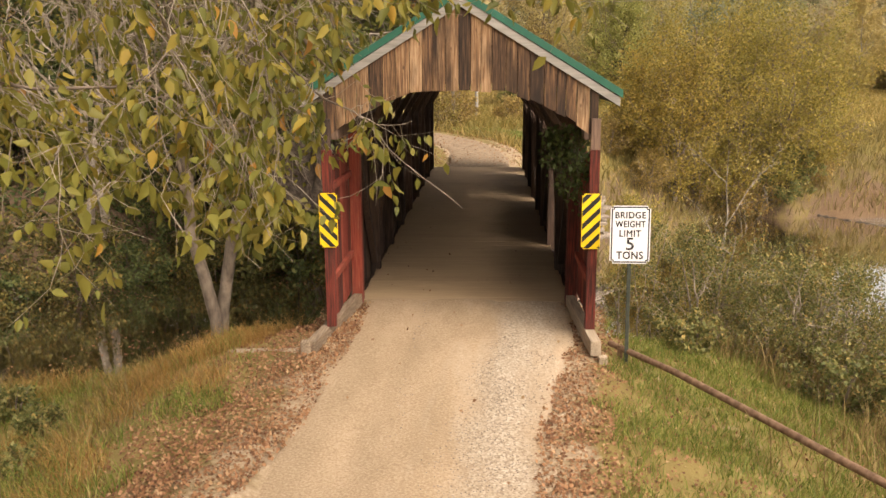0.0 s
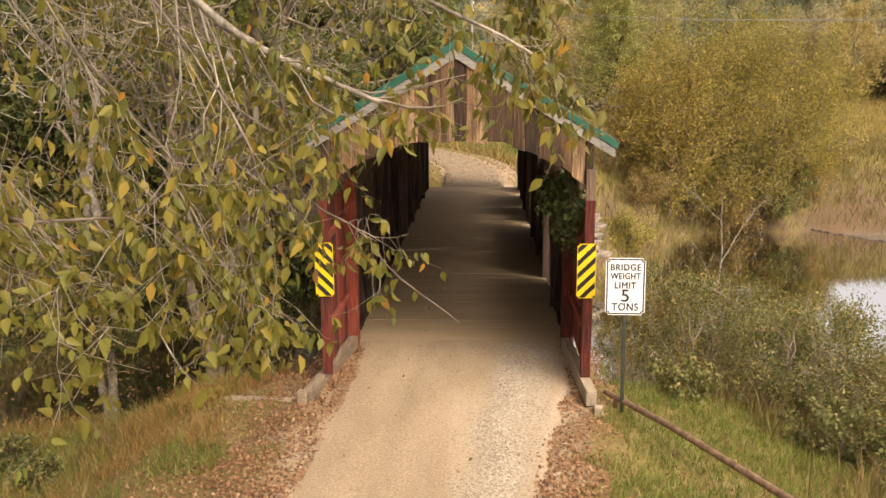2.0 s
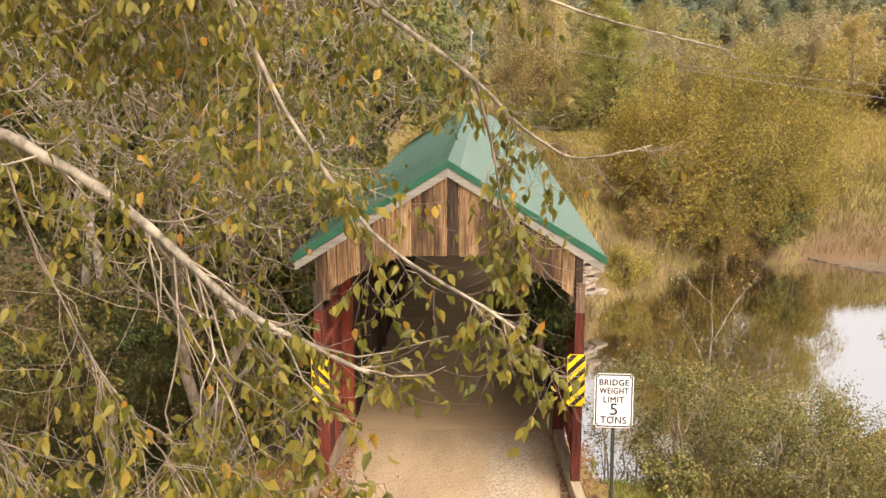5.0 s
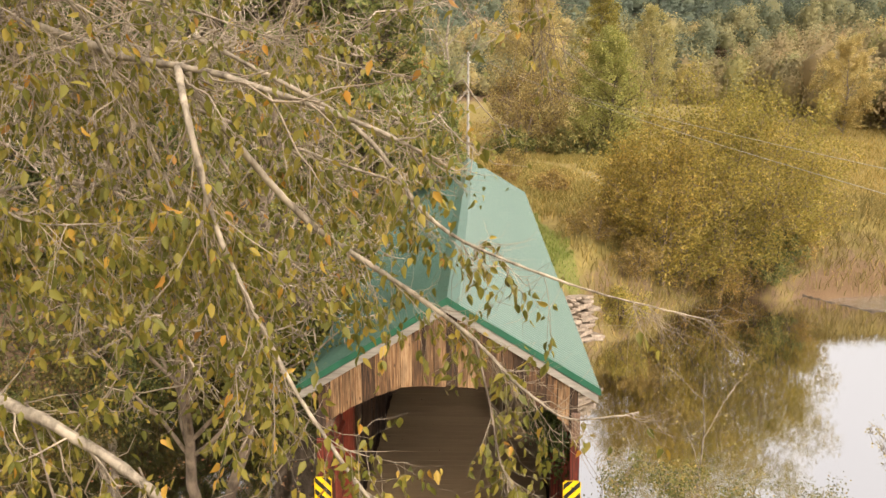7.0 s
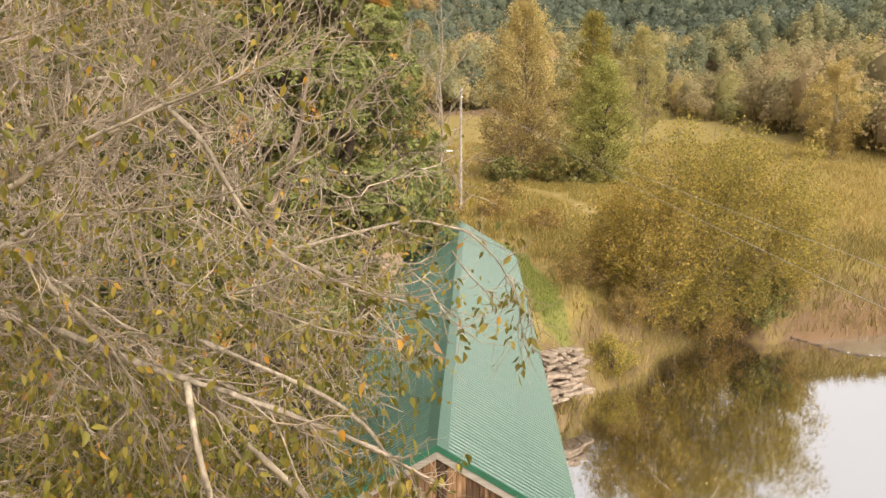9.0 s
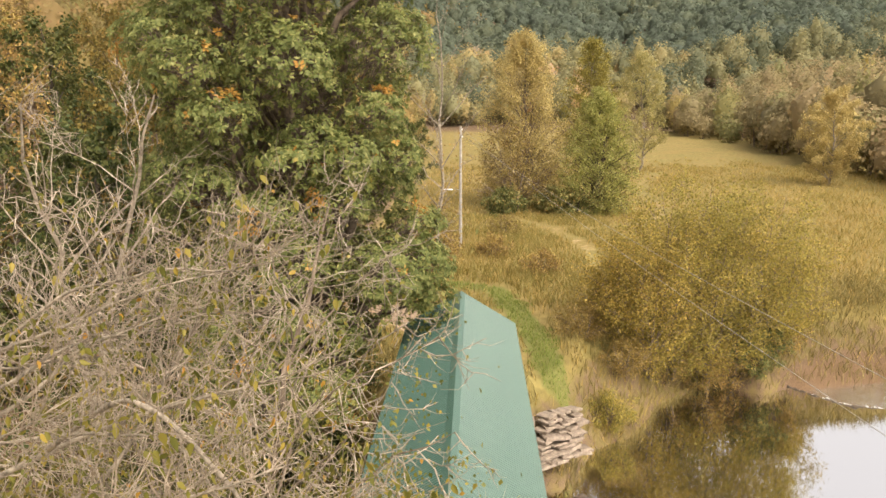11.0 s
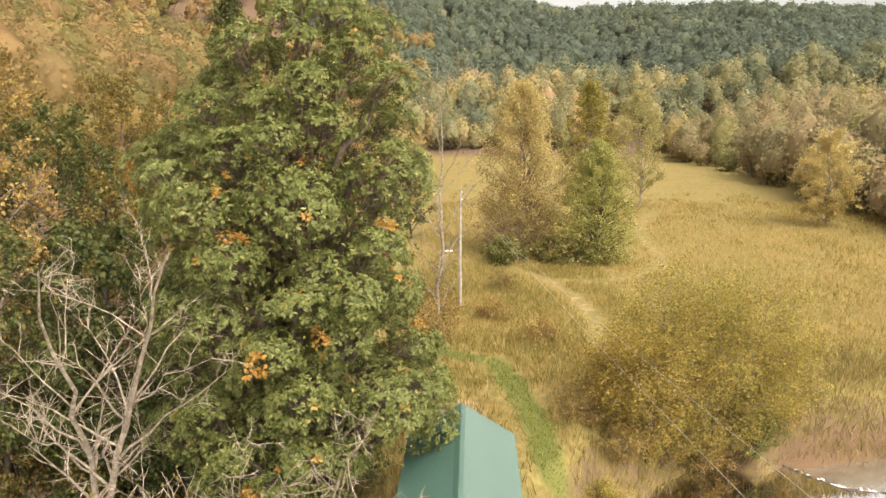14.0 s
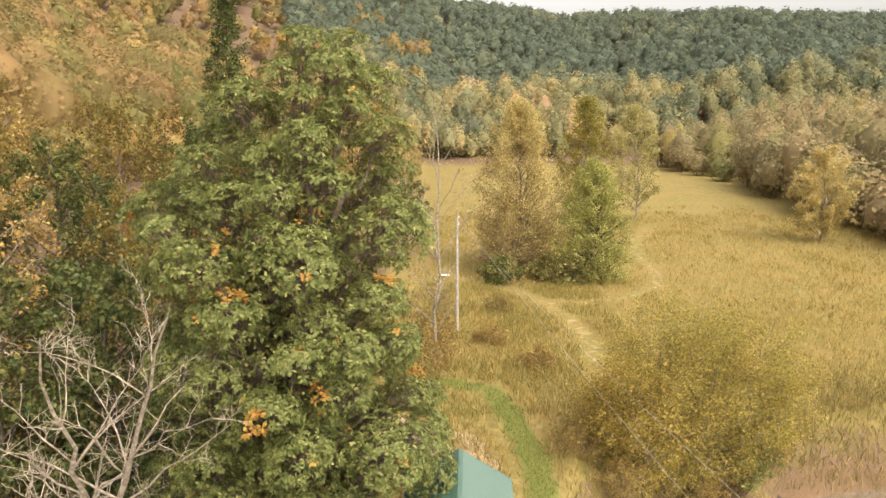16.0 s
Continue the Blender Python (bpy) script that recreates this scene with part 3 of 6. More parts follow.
def make_water():
    me = bpy.data.meshes.new("water")
    top = [(-260, -20), (260, -20), (260, 37), (28.5, 39.0), (27.2, 39.3), (25.2, 39.7), (24.0, 41.3), (22.8, 43.2), (22.0, 75), (-260, 75)]
    me.from_pydata([(x, y, WATER_Z) for x, y in top], [], [list(range(len(top)))])
    me.materials.append(WATER)
    tagged(new("water", me), "still brown creek water reflecting trees and sky", "water", kind="structure")
    me = bpy.data.meshes.new("water")
    low = [(260, 37), (260, 75), (22.0, 75), (22.8, 43.2), (24.0, 41.3), (25.2, 39.7), (27.2, 39.3), (28.5, 39.0)]
    me.from_pydata([(x, y, WATER_Z - 0.35) for x, y in low], [], [list(range(len(low)))])
    me.materials.append(RIFFLE)
    tagged(new("water", me), "shallow creek water below a low weir", "water", kind="structure")
    lip = [(22.3, 43.9), (22.8, 43.2), (24.0, 41.3), (25.2, 39.7), (27.2, 39.3), (30.5, 38.8), (40, 38.4)]
    rng = np.random.default_rng(8)
    weir = thing("weir", "low rock weir with white water spilling over", "weir", (25, 40, WATER_Z))
    s = Soup()
    P = np.array([(x - 25, y - 40, -0.1) for x, y in lip], float)
    t = np.linspace(0, len(P) - 1, 50)
    fine = np.stack([np.interp(t, np.arange(len(P)), P[:, c]) for c in range(3)], 1) + rng.normal(0, 0.04, (50, 3))
    V, F = tube(fine, 0.13 + 0.05 * rng.random(50), 7)
    raw("rock_lip", V, F, BARKDARK, weir, True)
    for i in range(170):
        a = fine[rng.integers(0, 40)]
        bm = bmesh.new()
        bmesh.ops.create_icosphere(bm, subdivisions=1, radius=1)
        for v in bm.verts:
            v.co *= rng.uniform(0.7, 1.2)
        sc = rng.uniform(0.06, 0.2)
        bmesh.ops.transform(bm, matrix=Matrix.Translation((a[0] + rng.uniform(0.05, 0.3), a[1] + 0.1 + 1.1 * rng.random() ** 2.5, -0.3)) @ Matrix.Diagonal((sc * 0.8, sc * 2.2, 0.06, 1)), verts=bm.verts)
        me = bpy.data.meshes.new("foam")
        bm.to_mesh(me)
        bm.free()
        s.add(np.array([v.co[:] for v in me.vertices]), np.array([[*p.vertices, p.vertices[2]] for p in me.polygons]))
        bpy.data.meshes.remove(me)
    V, F = s.arrays()
    tagged(raw("foam", V, F[:, :3], FOAM, weir, True, "white broken water"), kind="stuff")


make_ground()
make_road()
make_water()


# ---- the covered bridge ----
APEX, EAVE, HALF, NEAR_Y, FAR_Y = 5.69, 4.13, 2.56, 0.08, 24.94
PITCH = (APEX - EAVE) / HALF


def arch(x):
    return float(np.interp(abs(x), [0, 0.75, 1.24, 1.69, 2.0, 2.3], [4.15, 4.13, 3.95, 3.74, 3.52, 3.3]))


def make_bridge():
    rng = np.random.default_rng(21)
    br = thing("covered_bridge", "covered wooden bridge, red posts, weathered gable, green metal roof", "bridge", (0, 0, 0))
    # roof of ribbed sheets, each one a sheet of its own
    wide, count = (FAR_Y - NEAR_Y) / 28, 28
    length = math.hypot(HALF, APEX - EAVE)
    prof = []
    for r in range(6):
        y = wide * r / 6
        prof += [(y, 0), (y + 0.055, 0), (y + 0.075, 0.022), (y + 0.1, 0.022), (y + 0.12, 0)]
    prof.append((wide + 0.004, 0))
    V, F = [], []
    for y, h in prof:
        V += [(0, y, h + 0.012), (length, y, h + 0.012), (0, y, h), (length, y, h)]
    for i in range(len(prof) - 1):
        a, b = i * 4, i * 4 + 4
        F += [(a, a + 1, b + 1, b), (a + 2, b + 2, b + 3, a + 3), (a + 1, a + 3, b + 3, b + 1)]
    sheet = bpy.data.meshes.new("roof_sheet")
    sheet.from_pydata(V, [], F)
    sheet.materials.append(ROOF)
    slope = math.degrees(math.atan2(APEX - EAVE, HALF))
    for i in range(count):
        y = NEAR_Y + i * wide
        piece("roof_sheet", sheet, br, pose(0, y, APEX - 0.0, 0, slope, 0))
        piece("roof_sheet", sheet, br, pose(0, y + wide, APEX, 0, 0, 180) @ pose(0, 0, 0, 0, slope, 0))
    part("ridge_cap", prism([(-0.2, APEX - 0.085), (0, APEX + 0.035), (0.2, APEX - 0.085), (0.19, APEX - 0.105), (0, APEX + 0.015), (-0.19, APEX - 0.105)], NEAR_Y - 0.03, FAR_Y + 0.03), ROOF, br)
    for side in (-1, 1):
        for y in (NEAR_Y, FAR_Y):
            yy = (y - 0.035, y + 0.01) if y == NEAR_Y else (y - 0.01, y + 0.035)
            pts = [(0, APEX + 0.03), (side * (HALF + 0.03), EAVE + 0.012), (side * (HALF + 0.03), EAVE - 0.11), (0, APEX - 0.09)]
            part("gable_trim", prism(pts, *yy), ROOFEDGE, br, "dark green metal edge trim")
            pts = [(0, APEX - 0.092), (side * (HALF - 0.01), EAVE - 0.105), (side * (HALF - 0.01), EAVE - 0.245), (0, APEX - 0.24)]
            yy = (y - 0.02, y + 0.03) if y == NEAR_Y else (y - 0.03, y + 0.02)
            part("fascia_board", prism(pts, *yy), TRIM, br, "pale grey weathered fascia board")
        # roof boards under the sheets, and the eave board
        pts = [(0, APEX - 0.02), (side * (HALF - 0.02), EAVE - 0.005), (side * (HALF - 0.02), EAVE - 0.04), (0, APEX - 0.06)]
        part("roof_boarding", prism(pts, NEAR_Y + 0.035, FAR_Y - 0.035), SIDING, br)
        part("eave_board", box(side * (HALF - 0.03), side * (HALF - 0.06), NEAR_Y + 0.04, FAR_Y - 0.04, EAVE - 0.2, EAVE - 0.045), TRIM, br)
        part("top_plate", box(side * 2.0, side * 2.2, 0.1, FAR_Y - 0.1, 3.36, 3.56, 0.01), SIDING, br)
    # gable boards
    for y0, y1, m in ((0.1, 0.135, GABLE), (FAR_Y - 0.14, FAR_Y - 0.105, GABLE)):
        x = -2.22
        while x < 2.2:
            w = float(rng.uniform(0.15, 0.23))
            x1 = min(x + w, 2.22)
            d = float(rng.uniform(-0.02, 0.02))
            top = lambda q: APEX - 0.12 - abs(q) * PITCH
            a, b = x + 0.004, x1 - 0.004
            pts = [(a, arch(a) + d), (b, arch(b) + d), (b, top(b))]
            if a < 0 < b:
                pts.append((0, top(0)))
            pts.append((a, top(a)))
            off = float(rng.uniform(0, 0.008))
            part("gable_board", prism(pts, y0 - off, y1 - off, 0.003), m, br)
            x = x1
    # portal posts, wing walls and corner pieces
    for side in (-1, 1):
        for y in (0.02, FAR_Y - 0.12):
            part("portal_post", box(side * 2.1, side * 2.26, y, y + 0.1, 0.2 if y < 1 else -0.6, 3.2, 0.006), REDWOOD, br, "tall post in faded red paint")
            part("post_head", box(side * 2.105, side * 2.255, y + 0.004, y + 0.096, 3.203, 3.7, 0.006), SIDING, br, "bare grey post end")
        for k in range(9):
            y = 0.16 + k * 0.235
            b = box(side * 2.2, side * 2.235, y, y + 0.225, 0.2 + 0.012 * (k % 3), 3.05 + float(rng.uniform(-0.04, 0.04)), 0.004)
            part("wing_board", b, REDWOOD, br)
        part("wing_rail", box(side * 2.12, side * 2.198, 0.13, 2.2, 0.95, 1.06, 0.006), REDWOOD, br)
        part("wing_rail", box(side * 2.12, side * 2.198, 0.13, 2.2, 2.5, 2.61, 0.006), REDWOOD, br)
        part("wing_skirt", beam((-2.38, -0.75, 0.07) if side < 0 else (2.21, -0.6, 0.07), (side * 2.06, 2.2, 0.07), 0.17, 0.25), TIMBER, br, "pale timber kerb board")
        # truss posts and siding
        for k in range(9):
            y = 2.28 + k * 2.72
            part("truss_post", box(side * 1.98, side * 2.19, y, y + 0.22, -0.1, 3.36, 0.01), REDWOOD if k == 0 else SIDING, br)
            if k < 8:
                up, dn = ((y + 0.2, 0.2), (y + 2.72, 3.3)) if k % 2 else ((y + 0.2, 3.3), (y + 2.72, 0.2))
                part("brace", beam((side * 2.1, up[0], up[1]), (side * 2.1, dn[0], dn[1]), 0.14, 0.14), SIDING, br)
            part("knee_brace", beam((side * 2.05, y + 0.11, 2.95), (side * 1.3, y + 0.11, 4.2), 0.1, 0.12), SIDING, br)
        part("lower_chord", box(side * 1.99, side * 2.19, 2.28, FAR_Y - 0.15, -0.45, -0.105, 0.01), SIDING, br)
    board = bpy.data.meshes.new("siding_board")
    bm = box(0, 0.028, 0.002, 0.253, -0.55, 2.98, 0.003)
    bm.to_mesh(board)
    bm.free()
    board.materials.append(SIDING)
    for side in (-1, 1):
        for k in range(88):
            y = 2.3 + k * 0.255
            if side > 0 and (abs(y - 7.4) < 0.2 or abs(y - 14.9) < 0.35 or abs(y - 22.2) < 0.5 or abs(y - 18.6) < 0.15):
                continue
            if side < 0 and (abs(y - 18.7) < 0.2):
                continue
            piece("siding_board", board, br, pose(2.2 if side > 0 else -2.228, y, float(rng.uniform(-0.02, 0.02))))
    for k in range(9):
        y = 2.28 + k * 2.72
        part("cross_tie", box(-1.9, 1.9, y + 0.03, y + 0.19, 4.2, 4.36, 0.01), SIDING, br)
        for side in (-1, 1):
            part("rafter", beam((side * 2.3, y + 0.11, EAVE - 0.14), (side * 0.05, y + 0.11, APEX - 0.19), 0.09, 0.12), SIDING, br)
    # deck
    plank = bpy.data.meshes.new("deck_plank")
    bm = box(-2.06, 2.06, 0.001, 0.249, -0.075, 0.0, 0.003)
    bm.to_mesh(plank)
    bm.free()
    plank.materials.append(DECKWOOD)
    for k in range(90):
        piece("deck_plank", plank, br, pose(float(rng.uniform(-0.02, 0.02)), 2.4 + k * 0.25, 0.01 + float(rng.uniform(-0.002, 0.003)), 0, float(rng.uniform(-0.1, 0.1)), float(rng.uniform(-0.15, 0.15))))
    for x in (-1.3, 0, 1.3):
        part("stringer", box(x - 0.12, x + 0.12, 2.3, FAR_Y, -0.6, -0.08, 0.01), SIDING, br)
    return br


def make_abutments():
    ab = thing("abutment", "old concrete bridge abutment with timber cap", "abutment", (0, 2.4, -3))
    part("wall", box(-2.7, 2.7, -0.3, 0.0, -3.6, 2.38, 0.03), CONCRETE, ab)
    part("cap_timber", box(-2.5, 2.5, -0.34, 0.04, 2.384, 2.86, 0.02), TIMBER, ab)
    rng = np.random.default_rng(4)
    st = thing("stone_abutment", "tumbled pale sandstone ledges on the far creek bank", "abutment", (4.6, 27.6, -3.3))
    for course in range(-4, 7):
        x = -0.35 + course * 0.05
        while x < 1.75 - course * 0.05:
            w = float(rng.uniform(0.5, 1.25))
            b = box(0, w - 0.03, 0, 0.85, 0, float(rng.uniform(0.13, 0.19)), 0.03)
            for v in b.verts:
                v.co += Vector(rng.normal(0, 0.025, 3))
            ob = part("stone", b, STONE, st)
            ob.location = (x + float(rng.uniform(-0.1, 0.1)), 0.8 * x + float(rng.uniform(-0.12, 0.12)) + course * 0.17, course * 0.19 + float(rng.uniform(-0.02, 0.02)))
            ob.rotation_euler = (float(rng.uniform(-0.12, 0.06)), float(rng.uniform(-0.04, 0.16)), radians(42 + float(rng.uniform(-20, 20))))
            x += w * 0.72
    pl = thing("abutment", "pale stone abutment wall under the far bridge end", "abutment", (0, 24.6, -3.2))
    for course in range(7):
        x = -2.8
        while x < 3.0:
            w = float(rng.uniform(0.5, 1.0))
            b = box(0, w - 0.02, 0, 0.7, 0, 0.44, 0.03)
            ob = part("stone", b, STONE, pl)
            ob.location = (x, float(rng.uniform(0, 0.06)), -2.4 + course * 0.46 + 1.8)
            x += w


def make_marker(x, lean):
    mk = thing("object_marker", "yellow and black striped bridge end marker", "road sign", (x, -0.012, 2.045), "bridge end markers")
    bm = box(-0.1525, 0.1525, 0, 0.004, -0.457, 0.457)
    es = [e for e in bm.edges if abs(e.verts[0].co.y - e.verts[1].co.y) > 0.003]
    bmesh.ops.bevel(bm, geom=es, offset=0.03, segments=4, affect="EDGES")
    panel = part("panel", bm, YELLOW, mk)
    for k in range(-4, 5):
        z = k * 0.213 + 0.05
        s = lean
        pts = [(-0.143, z - s * 0.143 - 0.05), (0.143, z + s * 0.143 - 0.05), (0.143, z + s * 0.143 + 0.05), (-0.143, z - s * 0.143 + 0.05)]
        pts = clip_band(pts, -0.445, 0.445)
        if len(pts) >= 3:
            part("stripe", prism(pts, -0.003, -0.0005), BLACK, panel)
    for z in (-0.33, 0.33):
        bm = bmesh.new()
        bmesh.ops.create_cone(bm, cap_ends=True, segments=8, radius1=0.012, radius2=0.012, depth=0.012, matrix=Matrix.Translation((0, -0.006, z)) @ Matrix.Rotation(radians(90), 4, "X"))
        part("bolt", bm, STEELPOST, mk)


def clip_band(pts, lo, hi):
    for sign, lim in ((1, lo), (-1, hi)):
        out = []
        for (x0, z0), (x1, z1) in zip(pts, pts[1:] + pts[:1]):
            a, b = sign * (z0 - lim) >= 0, sign * (z1 - lim) >= 0
            if a:
                out.append((x0, z0))
            if a != b:
                t = (lim - z0) / (z1 - z0)
                out.append((x0 + t * (x1 - x0), lim))
        pts = out
        if not pts:
            break
    return pts


def lettering(text, wide, tall, parent, at, material, name="lettering"):
    """Raised capitals of the given width and height, thickened a little."""
    cu = bpy.data.curves.new(name, "FONT")
    cu.body, cu.size, cu.align_x, cu.align_y, cu.extrude = text, 0.15, "CENTER", "CENTER", 0.0008
    cu.space_character = 1.12
    tmp = new(name, cu)
    me = bpy.data.meshes.new_from_object(tmp.evaluated_get(bpy.context.evaluated_depsgraph_get()))
    bpy.data.objects.remove(tmp)
    bpy.data.curves.remove(cu)
    co = np.array([v.co[:] for v in me.vertices])
    lo, hi = co.min(0), co.max(0)
    for v in me.vertices:
        v.co.x = (v.co.x - (lo[0] + hi[0]) / 2) * (wide - 0.008) / (hi[0] - lo[0])
        v.co.y = (v.co.y - (lo[1] + hi[1]) / 2) * (tall - 0.006) / (hi[1] - lo[1])
    bm = bmesh.new()
    bm.from_mesh(me)
    first = bm.verts[:] + bm.edges[:] + bm.faces[:]
    for k, (dx, dy) in enumerate(((-0.004, 0), (0.004, 0), (0, 0.003), (0, -0.003))):
        again = bmesh.ops.duplicate(bm, geom=first)["geom"]
        bmesh.ops.translate(bm, vec=(dx, dy, 0.0002 * (k + 1)), verts=[v for v in again if isinstance(v, bmesh.types.BMVert)])
    bm.to_mesh(me)
    bm.free()
    me.materials.clear()
    me.materials.append(material)
    ob = new(name, me)
    ob.parent = parent
    ob.matrix_basis = Matrix.Translation(at) @ Matrix.Rotation(radians(90), 4, "X")
    return ob


def make_sign():
    sg = thing("weight_limit_sign", "white bridge weight limit sign on a dark steel post", "road sign", (2.69, -0.68, -0.36))
    sg.rotation_euler = (0, radians(-0.6), radians(-4))
    def plate(w, h, y0, y1, r):
        bm = box(-w / 2, w / 2, y0, y1, 2.32 - h / 2, 2.32 + h / 2)
        es = [e for e in bm.edges if abs(e.verts[0].co.y - e.verts[1].co.y) > 0.0005]
        bmesh.ops.bevel(bm, geom=es, offset=r, segments=5, affect="EDGES")
        return bm
    panel = part("panel", plate(0.61, 0.9144, 0, 0.004, 0.045), WHITE, sg)
    part("border", plate(0.58, 0.885, -0.002, -0.0005, 0.036), BLACK, panel, "thin black border")
    part("face", plate(0.538, 0.843, -0.004, -0.0022, 0.03), WHITE, panel)
    for text, wide, tall, z in (("BRIDGE", 0.465, 0.105, 2.63), ("WEIGHT", 0.46, 0.105, 2.49), ("LIMIT", 0.33, 0.105, 2.342), ("5", 0.12, 0.2, 2.177), ("TONS", 0.41, 0.124, 1.996)):
        lettering(text, wide, tall, panel, (0, -0.0052, z), BLACK)
    bm = box(-0.03, 0.03, 0.005, 0.035, -0.4, 2.7, 0.006)
    part("post", bm, STEELPOST, sg)
    for z in (2.05, 2.6):
        bm = bmesh.new()
        bmesh.ops.create_cone(bm, cap_ends=True, segments=8, radius1=0.011, radius2=0.011, depth=0.01, matrix=Matrix.Translation((0, -0.008, z)) @ Matrix.Rotation(radians(90), 4, "X"))
        part("bolt", bm, STEELPOST, sg)


def make_rail():
    rl = thing("pipe_rail", "low rusty steel pipe rail beside the road", "guard rail", (2.5, -0.2, 0))
    pts = np.array([(2.5, -0.15, 0.02), (3.2, -1.7, 0.12), (3.78, -2.95, 0.12), (4.75, -5.0, 0.1), (6.0, -7.6, 0.08), (8.2, -12, 0.0)]) - np.array([2.5, -0.2, 0])
    t = np.linspace(0, 5, 30)
    fine = np.stack([np.interp(t, np.arange(6), pts[:, c]) for c in range(3)], 1)
    V, F = tube(fine, np.full(30, 0.05), 10)
    raw("pipe", V, F, RUST, rl, True)
    for x, y in ((0.12, -0.25), (2.3, -4.9), (4.9, -10.2)):
        V, F = tube(np.array([(x, y, -0.9), (x, y, -0.3), (x, y, 0.09)]), np.full(3, 0.045), 8)
        raw("rail_post", V, F, RUST, rl, True)


def make_edge_timbers():
    tb = thing("retaining_timber", "weathered timber edging beside the bridge wing", "timber edging", (-3.15, -0.3, -0.3))
    part("log", beam((-0.9, 0.55, -0.12), (0.55, -0.3, 0.22), 0.2, 0.2, 0.03), TIMBER, tb)
    part("stake", box(0.6, 0.76, -0.5, -0.36, -0.7, 0.5, 0.02), TIMBER, tb)
    tb = thing("kerb_post", "short timber post at the bridge wing", "post", (2.3, -0.78, -0.4))
    part("post", box(-0.07, 0.07, -0.07, 0.07, -0.5, 0.42, 0.015), TIMBER, tb)


def make_pole():
    pl = thing("utility_pole", "slim pale utility pole in the field edge", "utility pole", (-0.71, 70, -0.8))
    V, F = tube(np.array([(0, 0, -0.6), (0, 0, 6), (0.02, 0, 12.6)]), np.array([0.17, 0.14, 0.11]), 10)
    raw("pole", V, F, POLEWOOD, pl, True)
    for k, z in enumerate((12.3, 11.6)):
        bm = bmesh.new()
        bmesh.ops.create_cone(bm, cap_ends=True, segments=8, radius1=0.06, radius2=0.045, depth=0.16, matrix=Matrix.Translation((0.16, 0, z)))
        part("insulator", bm, WHITE, pl)
    part("bracket", box(-1.9, -0.8, -0.05, 0.05, 6.3, 6.42, 0.02), WHITE, pl, "pale lamp head")
    part("arm", box(-0.8, 0, -0.02, 0.02, 6.34, 6.38, 0.005), POLEWOOD, pl)
    for k, (q, start) in enumerate(((Vector((17.6, -30, 5.0)), 12.4), (Vector((21.5, -30, 5.6)), 11.7))):
        p = Vector((-0.55, 70, start - 0.8))
        wire = thing("power_line", "thin aluminium overhead wire", "overhead wire", p, "overhead wires")
        s = np.linspace(0, 1, 40)
        d = np.array(q - p)
        pts = d[None, :] * s[:, None]
        pts[:, 2] -= 1.2 * 4 * s * (1 - s)
        V, F = tube(pts, np.full(40, 0.011), 5)
        raw("wire", V, F, WIRE, wire, True)
    far = thing("utility_pole", "slim pale utility pole beside the near road", "utility pole", (19.5, -30, -1))
    V, F = tube(np.array([(0, 0, -0.6), (0, 0, 4), (0, 0, 7.2)]), np.array([0.15, 0.13, 0.11]), 10)
    raw("pole", V, F, POLEWOOD, far, True)
    part("cross_arm", box(-2.2, 2.2, -0.05, 0.05, 6.2, 6.32, 0.01), POLEWOOD, far)


make_bridge()
make_abutments()
make_marker(2.14, 1.0)
make_marker(-2.17, -1.0)
make_sign()
make_rail()
make_edge_timbers()
make_pole()


# ---- trees, shrubs, grass ----
def envelope(kind, u):
    if kind == "cone":
        return (1 - u) ** 0.75 * min(1, 0.55 + u * 3)
    if kind == "oak":
        return max(0.12, math.sin(math.pi * (0.12 + 0.84 * u)) ** 0.55)
    if kind == "vase":
        return 0.35 + 0.65 * math.sin(math.pi * min(1, 0.1 + 0.72 * u))
    if kind == "ovate":
        return float(np.interp(u, [0, 0.15, 0.35, 0.6, 0.8, 0.93, 1], [0.82, 0.97, 1, 0.86, 0.62, 0.36, 0.08]))
    return max(0.15, math.sqrt(max(0, 1 - (1.9 * u - 0.85) ** 2)))


